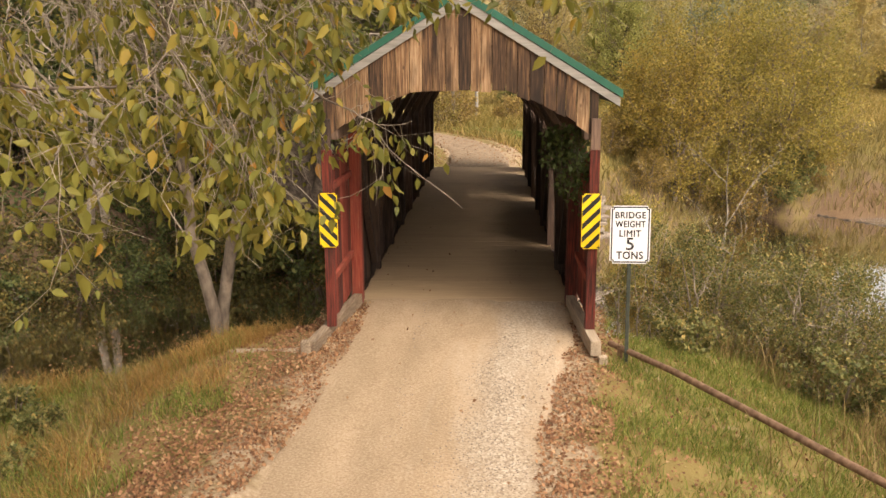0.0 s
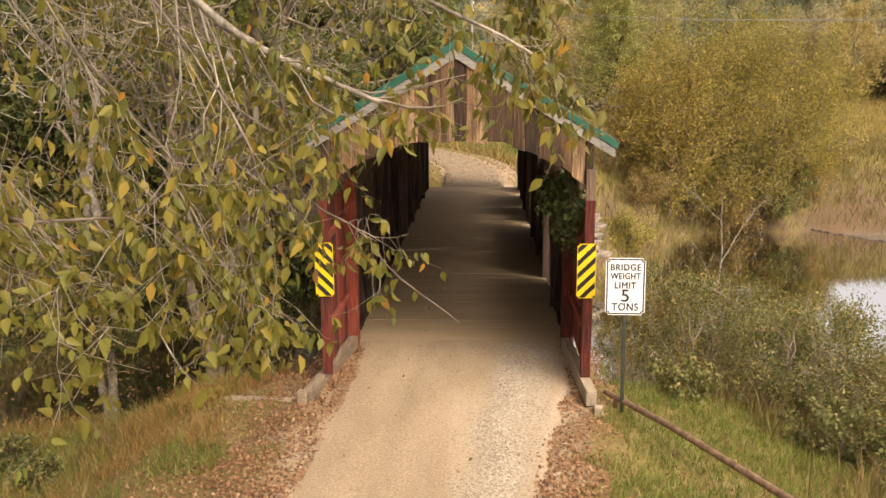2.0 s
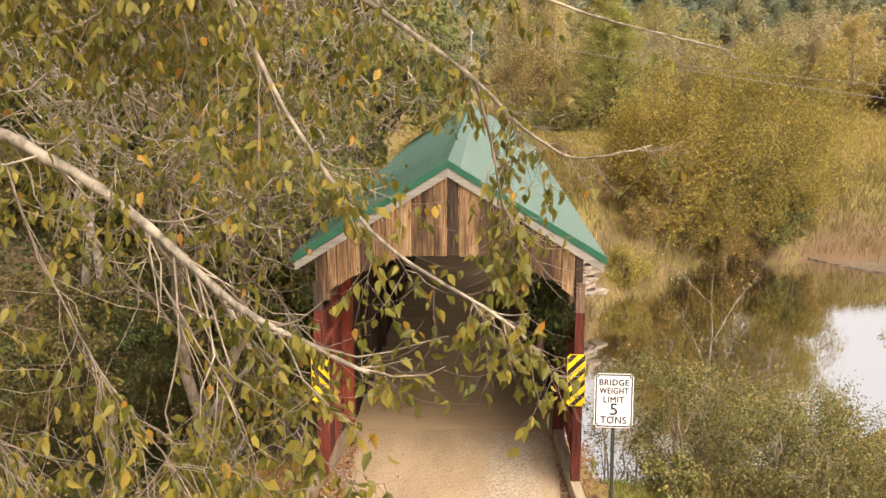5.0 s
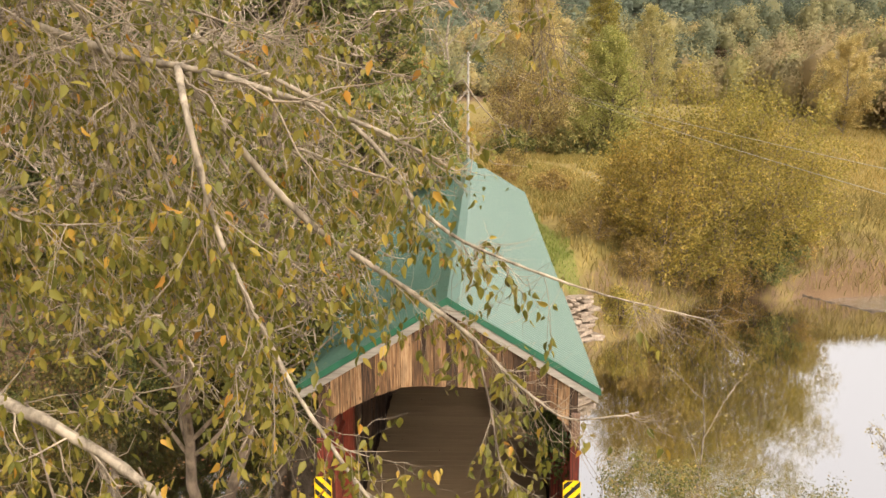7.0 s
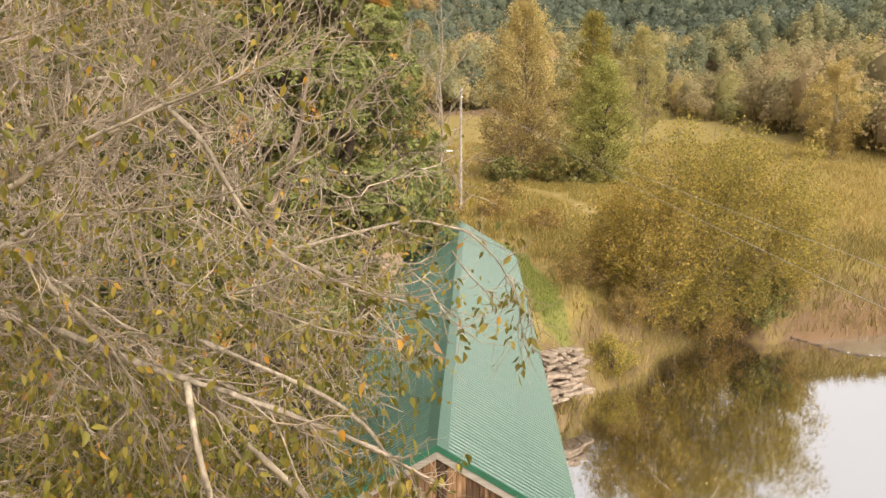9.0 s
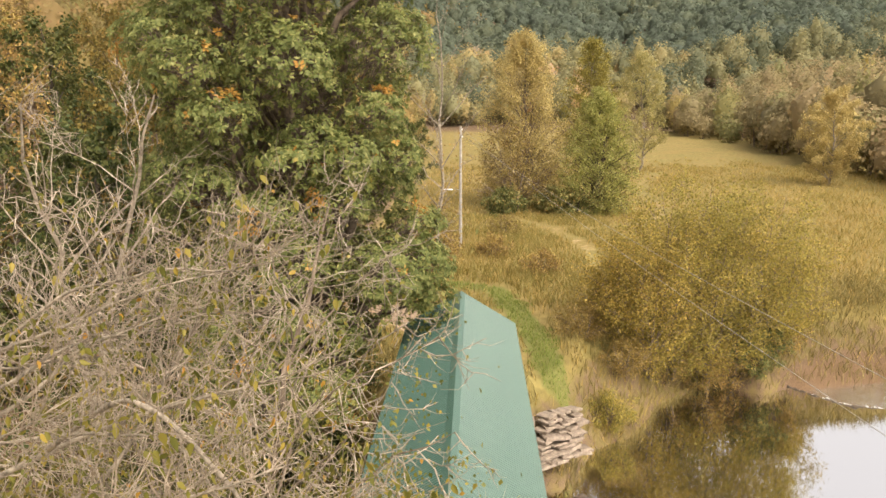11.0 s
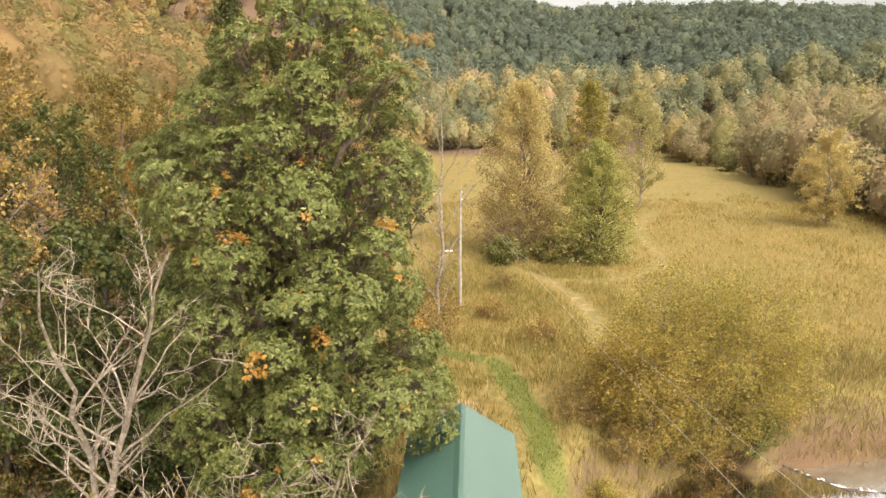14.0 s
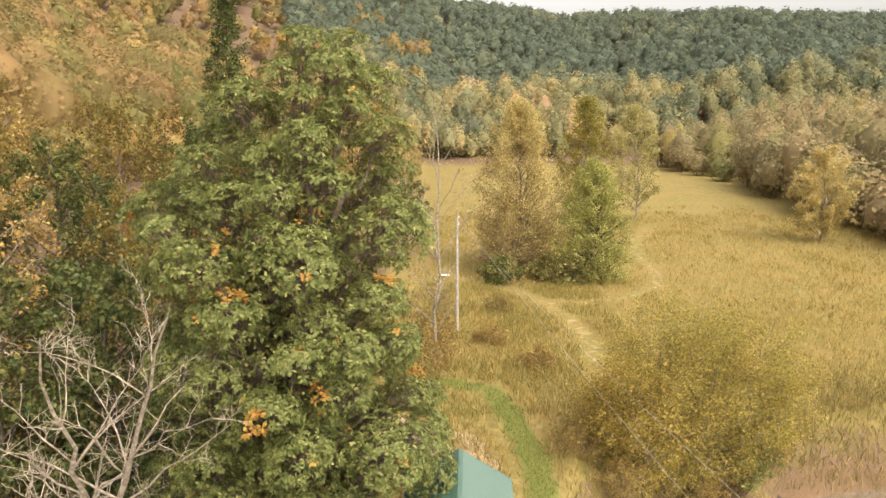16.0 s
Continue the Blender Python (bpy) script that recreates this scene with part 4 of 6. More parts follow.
def tree_parts(root, seed, tall, radius, clear, kind, limbs, subs, twigs, leaf_count, leaf_size, leaf, bark, trunk_r, lean=(0, 0), stems=1, droop=0.15, flat=0.3, bare_above=2.0, clump=0.055, width=0.34, low=0.55, split=False, spread=0.4, gather=1.0, foot=2.2, twig_bark=None, stout=0.003):
    """Trunk, branches and crown meshes under root, from the ground at root's origin."""
    rng = np.random.default_rng(seed)
    wood, thin, tips = Soup(), Soup(), []
    for st in range(stems):
        a0 = 2 * np.pi * st / stems + rng.uniform(0, 1)
        sp = 0.0 if stems == 1 else radius * spread
        base = np.array([math.cos(a0), math.sin(a0), 0]) * (0.0 if stems == 1 else trunk_r * foot)
        top = np.array([lean[0] + math.cos(a0) * sp, lean[1] + math.sin(a0) * sp, tall * (0.96 if st == 0 else rng.uniform(0.75, 0.95))])
        way = grow(rng, base - np.array([0, 0, 0.4]), top, 12, 0.035)
        V, F = tube(way, trunk_r * np.linspace(1.15, 0.12, 13) ** 0.9, 8)
        if split:
            raw("trunk" if stems == 1 else "stem", V, F, bark, root, True)
        else:
            wood.add(V, F)
        for i in range(limbs // stems):
            u = (i + rng.uniform(0.2, 0.8)) / (limbs // stems)
            zt = clear + (tall - clear) * u
            az = i * 2.4 + a0 + rng.uniform(-0.5, 0.5)
            r = radius * envelope(kind, u) * rng.uniform(0.72, 1.06)
            cx = lean[0] * zt / tall
            cy = lean[1] * zt / tall
            end = np.array([cx + math.cos(az) * r, cy + math.sin(az) * r, zt])
            z0 = max(clear * low, zt - r * rng.uniform(0.5, 0.95)) if kind != "cone" else max(clear * 0.8, zt - r * 0.12)
            f = min(0.97, z0 / tall) * 12
            lo = int(f)
            start = way[lo] + (way[min(12, lo + 1)] - way[lo]) * (f - lo)
            lr = max(0.012, trunk_r * (1 - z0 / tall) * 0.5 + trunk_r * 0.06)
            limb = grow(rng, start, end, 7, 0.05, -0.06)
            V, F = tube(limb, lr * np.linspace(1, 0.18, 8), 6)
            if split:
                raw("limb", V, F, bark, root, True)
            else:
                wood.add(V, F)
            for j in range(subs):
                g = rng.uniform(0.25, 1.0) if j else 1.0
                k = int(g * 6.99)
                p = limb[k] + (limb[k + 1] - limb[k]) * (g * 7 - k)
                d = unit(unit(end - start) * 0.7 + rng.normal(0, 0.65, 3) + np.array([0, 0, 0.15 - droop]))
                ln = max(radius * 0.16, r * 0.42 * (1.15 - g * 0.45)) * rng.uniform(0.6, 1.2)
                sub = grow(rng, p, p + d * ln, 4, 0.08, droop * 0.25)
                V, F = tube(sub, lr * 0.3 * np.linspace(1, 0.25, 5) + stout, 3)
                thin.add(V, F)
                for w in range(twigs):
                    k = rng.integers(0, 4)
                    p2 = sub[k] + (sub[k + 1] - sub[k]) * rng.random()
                    d2 = unit(d * 0.6 + rng.normal(0, 0.7, 3) + np.array([0, 0, 0.1 - droop]))
                    q2 = p2 + d2 * ln * 0.45 * rng.uniform(0.5, 1.2)
                    tw = grow(rng, p2, q2, 2, 0.1, droop * 0.3)
                    V, F = tube(tw, np.array([1, 0.7, 0.3]) * (lr * 0.1 + stout), 3)
                    thin.add(V, F)
                    if tw[2][2] < bare_above * tall or rng.random() < 0.08:
                        tips.append(tw)
    if not split:
        V, F = wood.arrays()
        ob = raw("trunk", V, F, bark, root, True)
        if stems > 1 or kind == "round":
            tagged(ob, kind="stuff")
    V, F = thin.arrays()
    tagged(raw("twigwork", V, F, twig_bark or bark, root), kind="stuff")
    if leaf_count and tips:
        tips = np.array(tips)
        pick = rng.integers(0, len(tips), leaf_count) if gather >= 1 else rng.choice(rng.permutation(len(tips))[: int(len(tips) * gather)], leaf_count)
        s = rng.uniform(0, 2, leaf_count)
        k = np.minimum(s.astype(int), 1)
        P = tips[pick, k] + (tips[pick, k + 1] - tips[pick, k]) * (s - k)[:, None]
        P = P + rng.normal(0, clump * radius, (leaf_count, 3))
        V, F = leaves(P, rng, leaf_size, droop, width, flat)
        tagged(raw("crown", V, F, leaf, root), kind="stuff")
    return root


def ground_at(x, y):
    return float(height(np.array([x]), np.array([y]))[0])


def tree(name, label, x, y, seed, group="", z=None, category="tree", **kw):
    root = thing(name, label, category, (x, y, (ground_at(x, y) if z is None else z)), group)
    return tree_parts(root, seed, **kw)


def make_near_tree():
    """The tree whose drooping boughs hang before the bridge; its trunk stands beside the road."""
    base = np.array([-6.6, -6.4, -0.9])
    root = thing("overhanging_tree", "tall tree with pale twisting boughs and drooping olive leaves", "tree", base)
    rng = np.random.default_rng(77)
    trunk = np.array([(-6.6, -6.4, -1.3), (-6.4, -6.3, 2), (-6.2, -6.3, 5), (-5.9, -6.1, 8), (-5.3, -5.8, 10.5), (-4.6, -5.4, 12.6)])
    wood, thin, tips = Soup(), Soup(), []
    V, F = tube(trunk - base, np.array([0.3, 0.25, 0.22, 0.18, 0.12, 0.05]), 10)
    wood.add(V, F)
    boughs = []

    def bough(r0, *knots):
        boughs.append((r0, list(knots)))

    # low sprays over the road
    bough(0.05, (-1.48, -7.25, 5.5), (-1.17, -7.33, 4.93), (-1.43, -7.47, 4.72), (-1.58, -7.6, 4.48))
    bough(0.03, (-1.03, -7.43, 5.3), (-0.98, -7.47, 5.01), (-0.85, -7.53, 4.63), (-0.67, -7.6, 4.43))
    bough(0.011, (-1.1, -7.6, 4.75), (-0.76, -7.6, 4.33), (-0.41, -7.8, 4.22), (-0.15, -8.0, 3.93), (0.34, -8.0, 3.58))
    bough(0.022, (-3.6, -8.0, 5.2), (-2.4, -8.8, 4.4), (-1.6, -8.6, 4.4), (-1.4, -8.4, 4.7))
    bough(0.016, (-6.2, -6.3, 5.0), (-4.8, -7.4, 5.6), (-3.6, -8.0, 5.2), (-2.2, -8.5, 4.5))
    bough(0.016, (-3.3, -6.9, 6.7), (-2.6, -7.8, 6.0), (-1.9, -8.4, 5.2), (-1.1, -8.5, 4.2))
    bough(0.016, (-2.3, -7.1, 6.2), (-1.6, -7.9, 5.6), (-1.0, -8.3, 4.9), (-0.8, -8.4, 4.3))
    bough(0.016, (-4.6, -6.6, 6.6), (-3.6, -7.7, 6.3), (-2.9, -8.4, 5.6), (-2.6, -8.7, 4.9))
    # the stout low bough that ends before the portal
    bough(0.115, (-6.2, -6.3, 5.6), (-4.4, -6.9, 6.9), (-3.06, -7.3, 6.72), (-2.27, -7.4, 6.31), (-1.58, -7.6, 5.85), (-0.97, -7.8, 5.41), (-0.07, -7.9, 5.04))
    # the middle bough and the long whips that part from it
    bough(0.09, (-5.9, -6.1, 8.2), (-4.6, -6.1, 9.5), (-3.5, -6.5, 9.9), (-2.3, -6.7, 9.47), (-1.53, -7.0, 9.38), (-0.36, -7.1, 9.0), (0.3, -7.2, 8.68))
    bough(0.046, (-1.8, -6.9, 9.4), (-1.58, -7.4, 9.05), (-1.42, -7.4, 8.15), (-0.96, -7.2, 6.89), (-0.24, -7.4, 5.87), (0.77, -7.8, 5.39), (1.09, -7.9, 5.01))
    bough(0.046, (-1.82, -6.9, 9.37), (-1.0, -6.4, 8.1), (-0.17, -6.3, 7.52), (0.5, -6.4, 7.06), (0.93, -6.5, 6.59), (1.33, -6.7, 6.38), (2.02, -6.8, 6.5))
    bough(0.034, (-1.9, -6.6, 9.7), (-0.45, -6.3, 8.9), (0.14, -6.5, 8.06), (0.96, -6.5, 7.69), (1.7, -6.5, 7.45), (2.57, -6.5, 7.25))
    bough(0.04, (-4.2, -6.2, 9.7), (-3.0, -7.3, 10.7), (-2.81, -7.3, 10.43), (-2.4, -6.7, 9.5), (-2.0, -6.6, 8.4), (-1.7, -6.8, 7.2))
    # upper boughs
    bough(0.07, (-5.7, -6.0, 8.8), (-4.3, -5.2, 9.6), (-3.1, -5.5, 9.4), (-1.8, -5.8, 8.9), (0.0, -6.2, 8.3))
    bough(0.07, (-5.3, -5.8, 10.4), (-4.3, -5.0, 10.8), (-3.0, -5.2, 11.4), (-1.1, -5.8, 12.1))
    bough(0.05, (-4.3, -5.0, 10.8), (-2.9, -6.0, 11.9), (-2.2, -6.6, 11.9), (-1.54, -7.0, 11.45), (-1.29, -7.0, 10.95), (-0.98, -7.0, 10.5), (-0.3, -7.0, 10.2), (0.09, -7.0, 10.1))
    bough(0.05, (-5.0, -5.7, 10.9), (-2.9, -7.5, 11.02), (-2.44, -7.5, 11.37), (-1.81, -7.7, 11.61), (-0.69, -7.7, 12.03))
    bough(0.06, (-5.5, -5.9, 9.8), (-3.5, -5.2, 10.5), (-2.8, -4.8, 11.8), (-2.4, -4.4, 12.6))
    bough(0.021, (-0.9, -6.9, 10.5), (0.1, -6.4, 10.7), (0.6, -6.0, 10.5), (0.95, -5.8, 10.1), (1.1, -5.7, 9.6))
    bough(0.021, (0.5, -6.4, 7.06), (0.62, -6.6, 6.6), (0.72, -6.8, 6.1), (0.9, -6.9, 5.7))
    for i in range(17):
        z0 = rng.uniform(7.5, 12.2)
        k = np.interp(z0, trunk[:, 2], np.arange(6))
        start = np.array([np.interp(k, np.arange(6), trunk[:, q]) for q in range(3)])
        end = np.array([rng.uniform(-3.8, 0.4), rng.uniform(-7.6, -3.0), min(13.3, z0 + rng.uniform(-1.5, 2.6))])
        if end[2] > 11.5:
            end[0] = min(end[0], -1.2)
        boughs.append((rng.uniform(0.025, 0.055), grow(rng, start, end, 6, 0.09, -0.08).tolist()))
    leafy = []
    spray_high = lambda knots: knots[0][2] > 7.5
    for r0, pts in boughs:
        P = np.array(pts) - base
        t = np.linspace(0, len(P) - 1, 6 * len(P))
        way = np.stack([np.interp(t, np.arange(len(P)), P[:, c]) for c in range(3)], 1)
        k = np.ones(5) / 5
        sm = np.stack([np.convolve(np.pad(way[:, c], 2, mode="edge"), k, "valid") for c in range(3)], 1)
        sm += np.cumsum(rng.normal(0, 0.011, sm.shape), axis=0) * np.linspace(0, 1, len(sm))[:, None] * 0.5
        V, F = tube(sm, (0.62 * r0 * np.linspace(1, 0.16, len(sm)) + 0.002) * rng.uniform(0.82, 1.2, len(sm)), 7)
        raw("bough", V, F, BARKPALE if r0 > 0.03 or spray_high(pts) else BARKBROWN, root, True)
        length = np.linalg.norm(np.diff(sm, axis=0), axis=1).sum()
        spray = r0 == 0.021
        for j in range(16 if spray else int(4 + length * 7.5) if r0 != 0.011 else 6):
            g = int(len(sm) * rng.uniform(0.22, 0.99))
            p = sm[g]
            zz = (p + base)[2]
            high = step(8.8, 11, zz)
            if not spray and rng.random() < np.interp((p + base)[0], [-1.15, -0.6, 0.4], [0, 0.5, 0.62]) * (1.0 if zz < 5.2 else 0.6):
                continue
            d = unit(unit(sm[min(g + 1, len(sm) - 1)] - sm[g - 1]) * 0.7 + rng.normal(0, 0.6, 3) + np.array([0.15, -0.05, -0.45 + 0.8 * high + 0.3 * step(-0.6, 0.2, (p + base)[0])]))
            ln = rng.uniform(0.5, 1.35) * float(np.interp((p + base)[0], [-0.9, 0.0], [1, 0.36])) * (0.8 if r0 == 0.011 else 1.0)
            if spray:
                ln = rng.uniform(0.2, 0.5)
            sub = grow(rng, p, p + d * ln, 5, 0.08, 0.12 * (1 - high))
            tip = sub[-1] + base
            if not spray and r0 != 0.011 and tip[2] < 5.0 and tip[0] > -0.62 and rng.random() < 0.93:
                continue
            if not spray and 4.6 < tip[2] < 5.9 and tip[0] < -1.3 and rng.random() < 0.45:
                continue
            V, F = tube(sub, max(0.004, min(0.0105, r0 * 0.12)) * np.linspace(1, 0.3, 6), 4)
            thin.add(V, F)
            for w in range(7 if high < 0.5 else 3):
                k2 = rng.integers(0, 5)
                p2 = sub[k2] + (sub[k2 + 1] - sub[k2]) * rng.random()
                d2 = unit(d * 0.5 + rng.normal(0, 0.6, 3) + np.array([0, 0, -0.5 + 0.9 * high]))
                if not spray and r0 != 0.011 and (p2 + base)[2] < 5.0 and (p2 + base)[0] > -0.5 and rng.random() < 0.85:
                    continue
                tw = grow(rng, p2, p2 + d2 * rng.uniform(0.2, 0.6) * (1 + 0.7 * high), 3, 0.08, 0.1)
                wx, wz = (p2 + base)[0], (tw[-1] + base)[2]
                if wz < np.interp(wx, [-2.15, -1.9, -1.2, -0.95, 0.2], [4.0, 2.95, 2.8, 3.45, 3.6]) or spray and wz < 4.3:
                    continue
                if 4.8 < wz < 6.0 and wx < -1.2 and rng.random() < 0.84:
                    continue
                V, F = tube(tw, np.array([1, 0.8, 0.6, 0.35]) * (0.0028 + 0.002 * high), 3)
                thin.add(V, F)
                if (tw[-1] + base)[0] > 1.15 and rng.random() < 0.85:
                    continue
                if spray and rng.random() < 0.6 or not spray and rng.random() < np.interp(zz, [4, 7, 9, 10.5, 13], [1, 0.95, 0.8, 0.5, 0.25]) * (1.0 if (p + base)[0] < -0.1 or zz < 6.6 else 0.3 if (p + base)[0] > 0.5 else 0.5):
                    leafy.append(tw)
    V, F = wood.arrays()
    raw("trunk", V, F, BARKPALE, root, True)
    V, F = thin.arrays()
    tagged(raw("twigwork", V, F, BARKTWIG, root), kind="stuff")
    tw = np.array(leafy)
    many = np.where((tw[:, 0, 2] + base[2]) < 8.5, 5, 3)
    pick = np.repeat(np.arange(len(tw)), many)
    n = len(pick)
    s = rng.uniform(0.3, 3, n)
    k = np.minimum(s.astype(int), 2)
    P = tw[pick, k] + (tw[pick, k + 1] - tw[pick, k]) * (s - k)[:, None]
    # hanging, folded, pointed blades
    d = rng.normal(0, 0.45, (n, 3)) + np.array([0, 0, -1.0])
    d = unit(d)
    side = unit(np.cross(d, rng.normal(0, 1, (n, 3))))
    nor = np.cross(side, d)
    size = (0.105 * rng.uniform(0.55, 1.25, n))[:, None]
    fold = rng.uniform(0.02, 0.16, n)[:, None]
    stalk = P + d * size * 0.2
    rows = [stalk, stalk + d * size * 0.28 + side * size * 0.25 + nor * size * fold, stalk + d * size * 0.62 + side * size * 0.2 + nor * size * fold,
            stalk + d * size * 1.05 - nor * size * 0.1, stalk + d * size * 0.62 - side * size * 0.2 + nor * size * fold, stalk + d * size * 0.28 - side * size * 0.25 + nor * size * fold,
            stalk + d * size * 0.28 - nor * size * 0.02, stalk + d * size * 0.62 - nor * size * 0.03]
    V = np.stack(rows, 1)
    tris = np.array([[0, 6, 1], [1, 6, 7], [1, 7, 2], [2, 7, 3], [0, 5, 6], [5, 4, 7], [5, 7, 6], [4, 3, 7]])
    # the lowest, nearest spray as single leaves, the rest as one crown
    world_p = P + base
    order = np.argsort(world_p[:, 1] + 0.15 * world_p[:, 2])[:300]
    single = np.zeros(n, bool)
    single[order] = True
    rest = V[~single].reshape(-1, 3)
    F = (np.arange((~single).sum())[:, None, None] * 8 + tris[None]).reshape(-1, 3)
    crown = raw("crown", rest, F, NEARLEAF, root)
    tagged(crown, kind="stuff")
    protos = []
    for q in range(12):
        i = order[q * 20]
        me_ob = raw("leaf", V[i] - P[i], tris, NEARLEAF, root)
        me_ob.location = P[i]
        protos.append(me_ob.data)
    for q in range(300):
        if q % 20 == 0 and q // 20 < 12:
            continue
        i = order[q]
        ob = new("leaf", protos[q % 12])
        ob.parent = root
        ob.location = P[i]
        ob.rotation_euler = (0, 0, float(rng.uniform(0, 6.28)))
        ob.scale = [float(size[i, 0] / 0.1)] * 3


def scatter(rng, n, x0, x1, y0, y1, keep):
    X, Y = rng.uniform(x0, x1, n), rng.uniform(y0, y1, n)
    ok = keep(X, Y, rng)
    X, Y = X[ok], Y[ok]
    return np.stack([X, Y, height(X, Y)], 1)


def stuff(name, V, F, material, label, category):
    return tagged(raw(name, V, F, material), label, category, kind="stuff")


def road_edge(X, Y):
    return np.maximum(np.interp(Y, ROAD_Y, ROAD_L) - X, X - np.interp(Y, ROAD_Y, ROAD_R))


def make_near_cover():
    rng = np.random.default_rng(31)
    P = scatter(rng, 95000, 1.4, 7.5, -9, 3.5, lambda x, y, r: (road_edge(x, y) > 0.8 + 0.7 * vnoise(x * 2, y * 2, 40)) & (height(x, y) > -2) & (r.random(len(x)) < 0.62 + 0.9 * vnoise(x * 0.9, y * 0.9, 41) + 0.7 * vnoise(x * 3, y * 3, 50)))
    V, F = blades(P, rng, 0.13, 0.006, 0.5, 0.6)
    stuff("lawn_grass", V, F, LAWN, "short green grass on the road bank", "grass")
    P = scatter(rng, 60000, -9, -2.4, -8, 3, lambda x, y, r: (road_edge(x, y) > 1.5 + 1.3 * vnoise(x * 1.2, y * 1.2, 48)) & (height(x, y) > -3.5) & (r.random(len(x)) < 0.35 + vnoise(x, y, 42)))
    V, F = blades(P, rng, 0.21, 0.007, 0.55, 0.7)
    stuff("bank_grass", V, F, LAWN, "patchy green grass on the creek bank", "grass")
    P = scatter(rng, 42000, -9, -2.9, -5, 4.5, lambda x, y, r: (height(x, y) > -2.6) & (to_line(x, y, [(-3.4, 1.7), (-4.2, 0.9), (-5.0, 0.1), (-5.6, -0.4)]) < 0.3 + 0.8 * r.random(len(x)) ** 2))
    P = np.concatenate([P, scatter(rng, 16000, -8.5, -3.2, -6, 1.5, lambda x, y, r: (road_edge(x, y) > 1.6) & (height(x, y) > -2.5) & (vnoise(x * 1.6, y * 1.6, 66) > 0.05))])
    V, F = blades(P, rng, 0.3, 0.0042, 0.6)
    stuff("dry_grass", V, F, STRAW, "tall orange dry grass along the creek bank", "grass")
    P = scatter(rng, 11000, -11, -4.2, -7, 1.0, lambda x, y, r: (road_edge(x, y) > 2.7) & (r.random(len(x)) < 0.3 + vnoise(x * 0.7, y * 0.7, 43)))
    V, F = blades(P, rng, 0.4, 0.007, 0.55)
    stuff("dry_weeds", V, F, DRYTWIG, "tangled brown weeds on the creek bank", "weeds")
    P = scatter(rng, 150000, -6.0, 6.0, -9, 2.2, lambda x, y, r: (road_edge(x, y) > -0.15) & (r.random(len(x)) < (np.exp(-((road_edge(x, y) - 0.35) / np.where(x < 0, 1.4, 0.55)) ** 2) * 0.62 + 0.1) * (1 + 1.2 * vnoise(x * 2.2, y * 2.2, 49))))
    P[:, 2] += 0.02
    V, F = leaves(P, rng, 0.05, 0.0, 0.36, 1.2)
    stuff("leaf_litter", V, F, LITTER, "fallen brown leaves along the road edges", "leaf litter")
    P = scatter(rng, 700, -2.3, 1.8, -9, 20, lambda x, y, r: (road_edge(x, y) < 0) | (y > 2.6) & (np.abs(x) < 1.8))
    P[:, 2] = np.where(P[:, 1] > 2.4, 0.03, 0.06)
    keep = rng.random(len(P)) < 0.16
    V, F = leaves(P[keep], rng, 0.06, 0.0, 0.36, 1.4)
    stuff("leaf_litter", V, F, LITTER, "scattered dry leaves on the gravel", "leaf litter")
    P = scatter(rng, 9000, 3.2, 10, -4, 4.5, lambda x, y, r: (road_edge(x, y) > 2.6) & (height(x, y) > -3.6) & (r.random(len(x)) < 0.3 + vnoise(x * 0.9, y * 0.9, 47)))
    V, F = blades(P, rng, 0.7, 0.007, 0.4)
    stuff("dry_weeds", V, F, DRYTWIG, "dry brown stalks among the bank shrubs", "weeds")
    # gravel along the right wheel track
    P = scatter(rng, 16000, -0.8, 2.2, -9, 2.2, lambda x, y, r: (road_edge(x, y) > -1.5) & (road_edge(x, y) < 0.3) & (r.random(len(x)) < 0.55 * np.exp(-((road_edge(x, y) + 0.7) / 0.45) ** 2) + 0.08))
    P[:, 2] = np.maximum(P[:, 2], -0.02) + 0.035
    octa = np.array([(1, 0, 0), (0, 1, 0), (-1, 0, 0), (0, -1, 0), (0, 0, 0.7), (0, 0, -0.7)])
    s = rng.uniform(0.005, 0.014, len(P))[:, None, None]
    V = (P[:, None, :] + octa[None] * s * rng.uniform(0.7, 1.3, (len(P), 6, 1))).reshape(-1, 3)
    t = np.array([[0, 1, 4], [1, 2, 4], [2, 3, 4], [3, 0, 4], [1, 0, 5], [2, 1, 5], [3, 2, 5], [0, 3, 5]])
    F = (np.arange(len(P))[:, None, None] * 6 + t[None]).reshape(-1, 3)
    stuff("gravel", V, F, STONE, "loose pale gravel along the road", "gravel")
    # floating leaves on the creek
    X, Y = rng.uniform(-22, -3, 2200), rng.uniform(6, 26, 2200)
    ok = (height(X, Y) < WATER_Z) & (vnoise(X * 0.25, Y * 0.5, 44) > -0.05)
    P = np.stack([X[ok], Y[ok], np.full(ok.sum(), WATER_Z + 0.012)], 1)
    V, F = leaves(P, rng, 0.11, 0.0, 0.36, 6)
    V[:, 2] = WATER_Z + 0.01 + 0.2 * (V[:, 2] - WATER_Z - 0.012)
    stuff("floating_leaves", V, F, LITTER, "fallen leaves floating on the creek", "leaf litter")


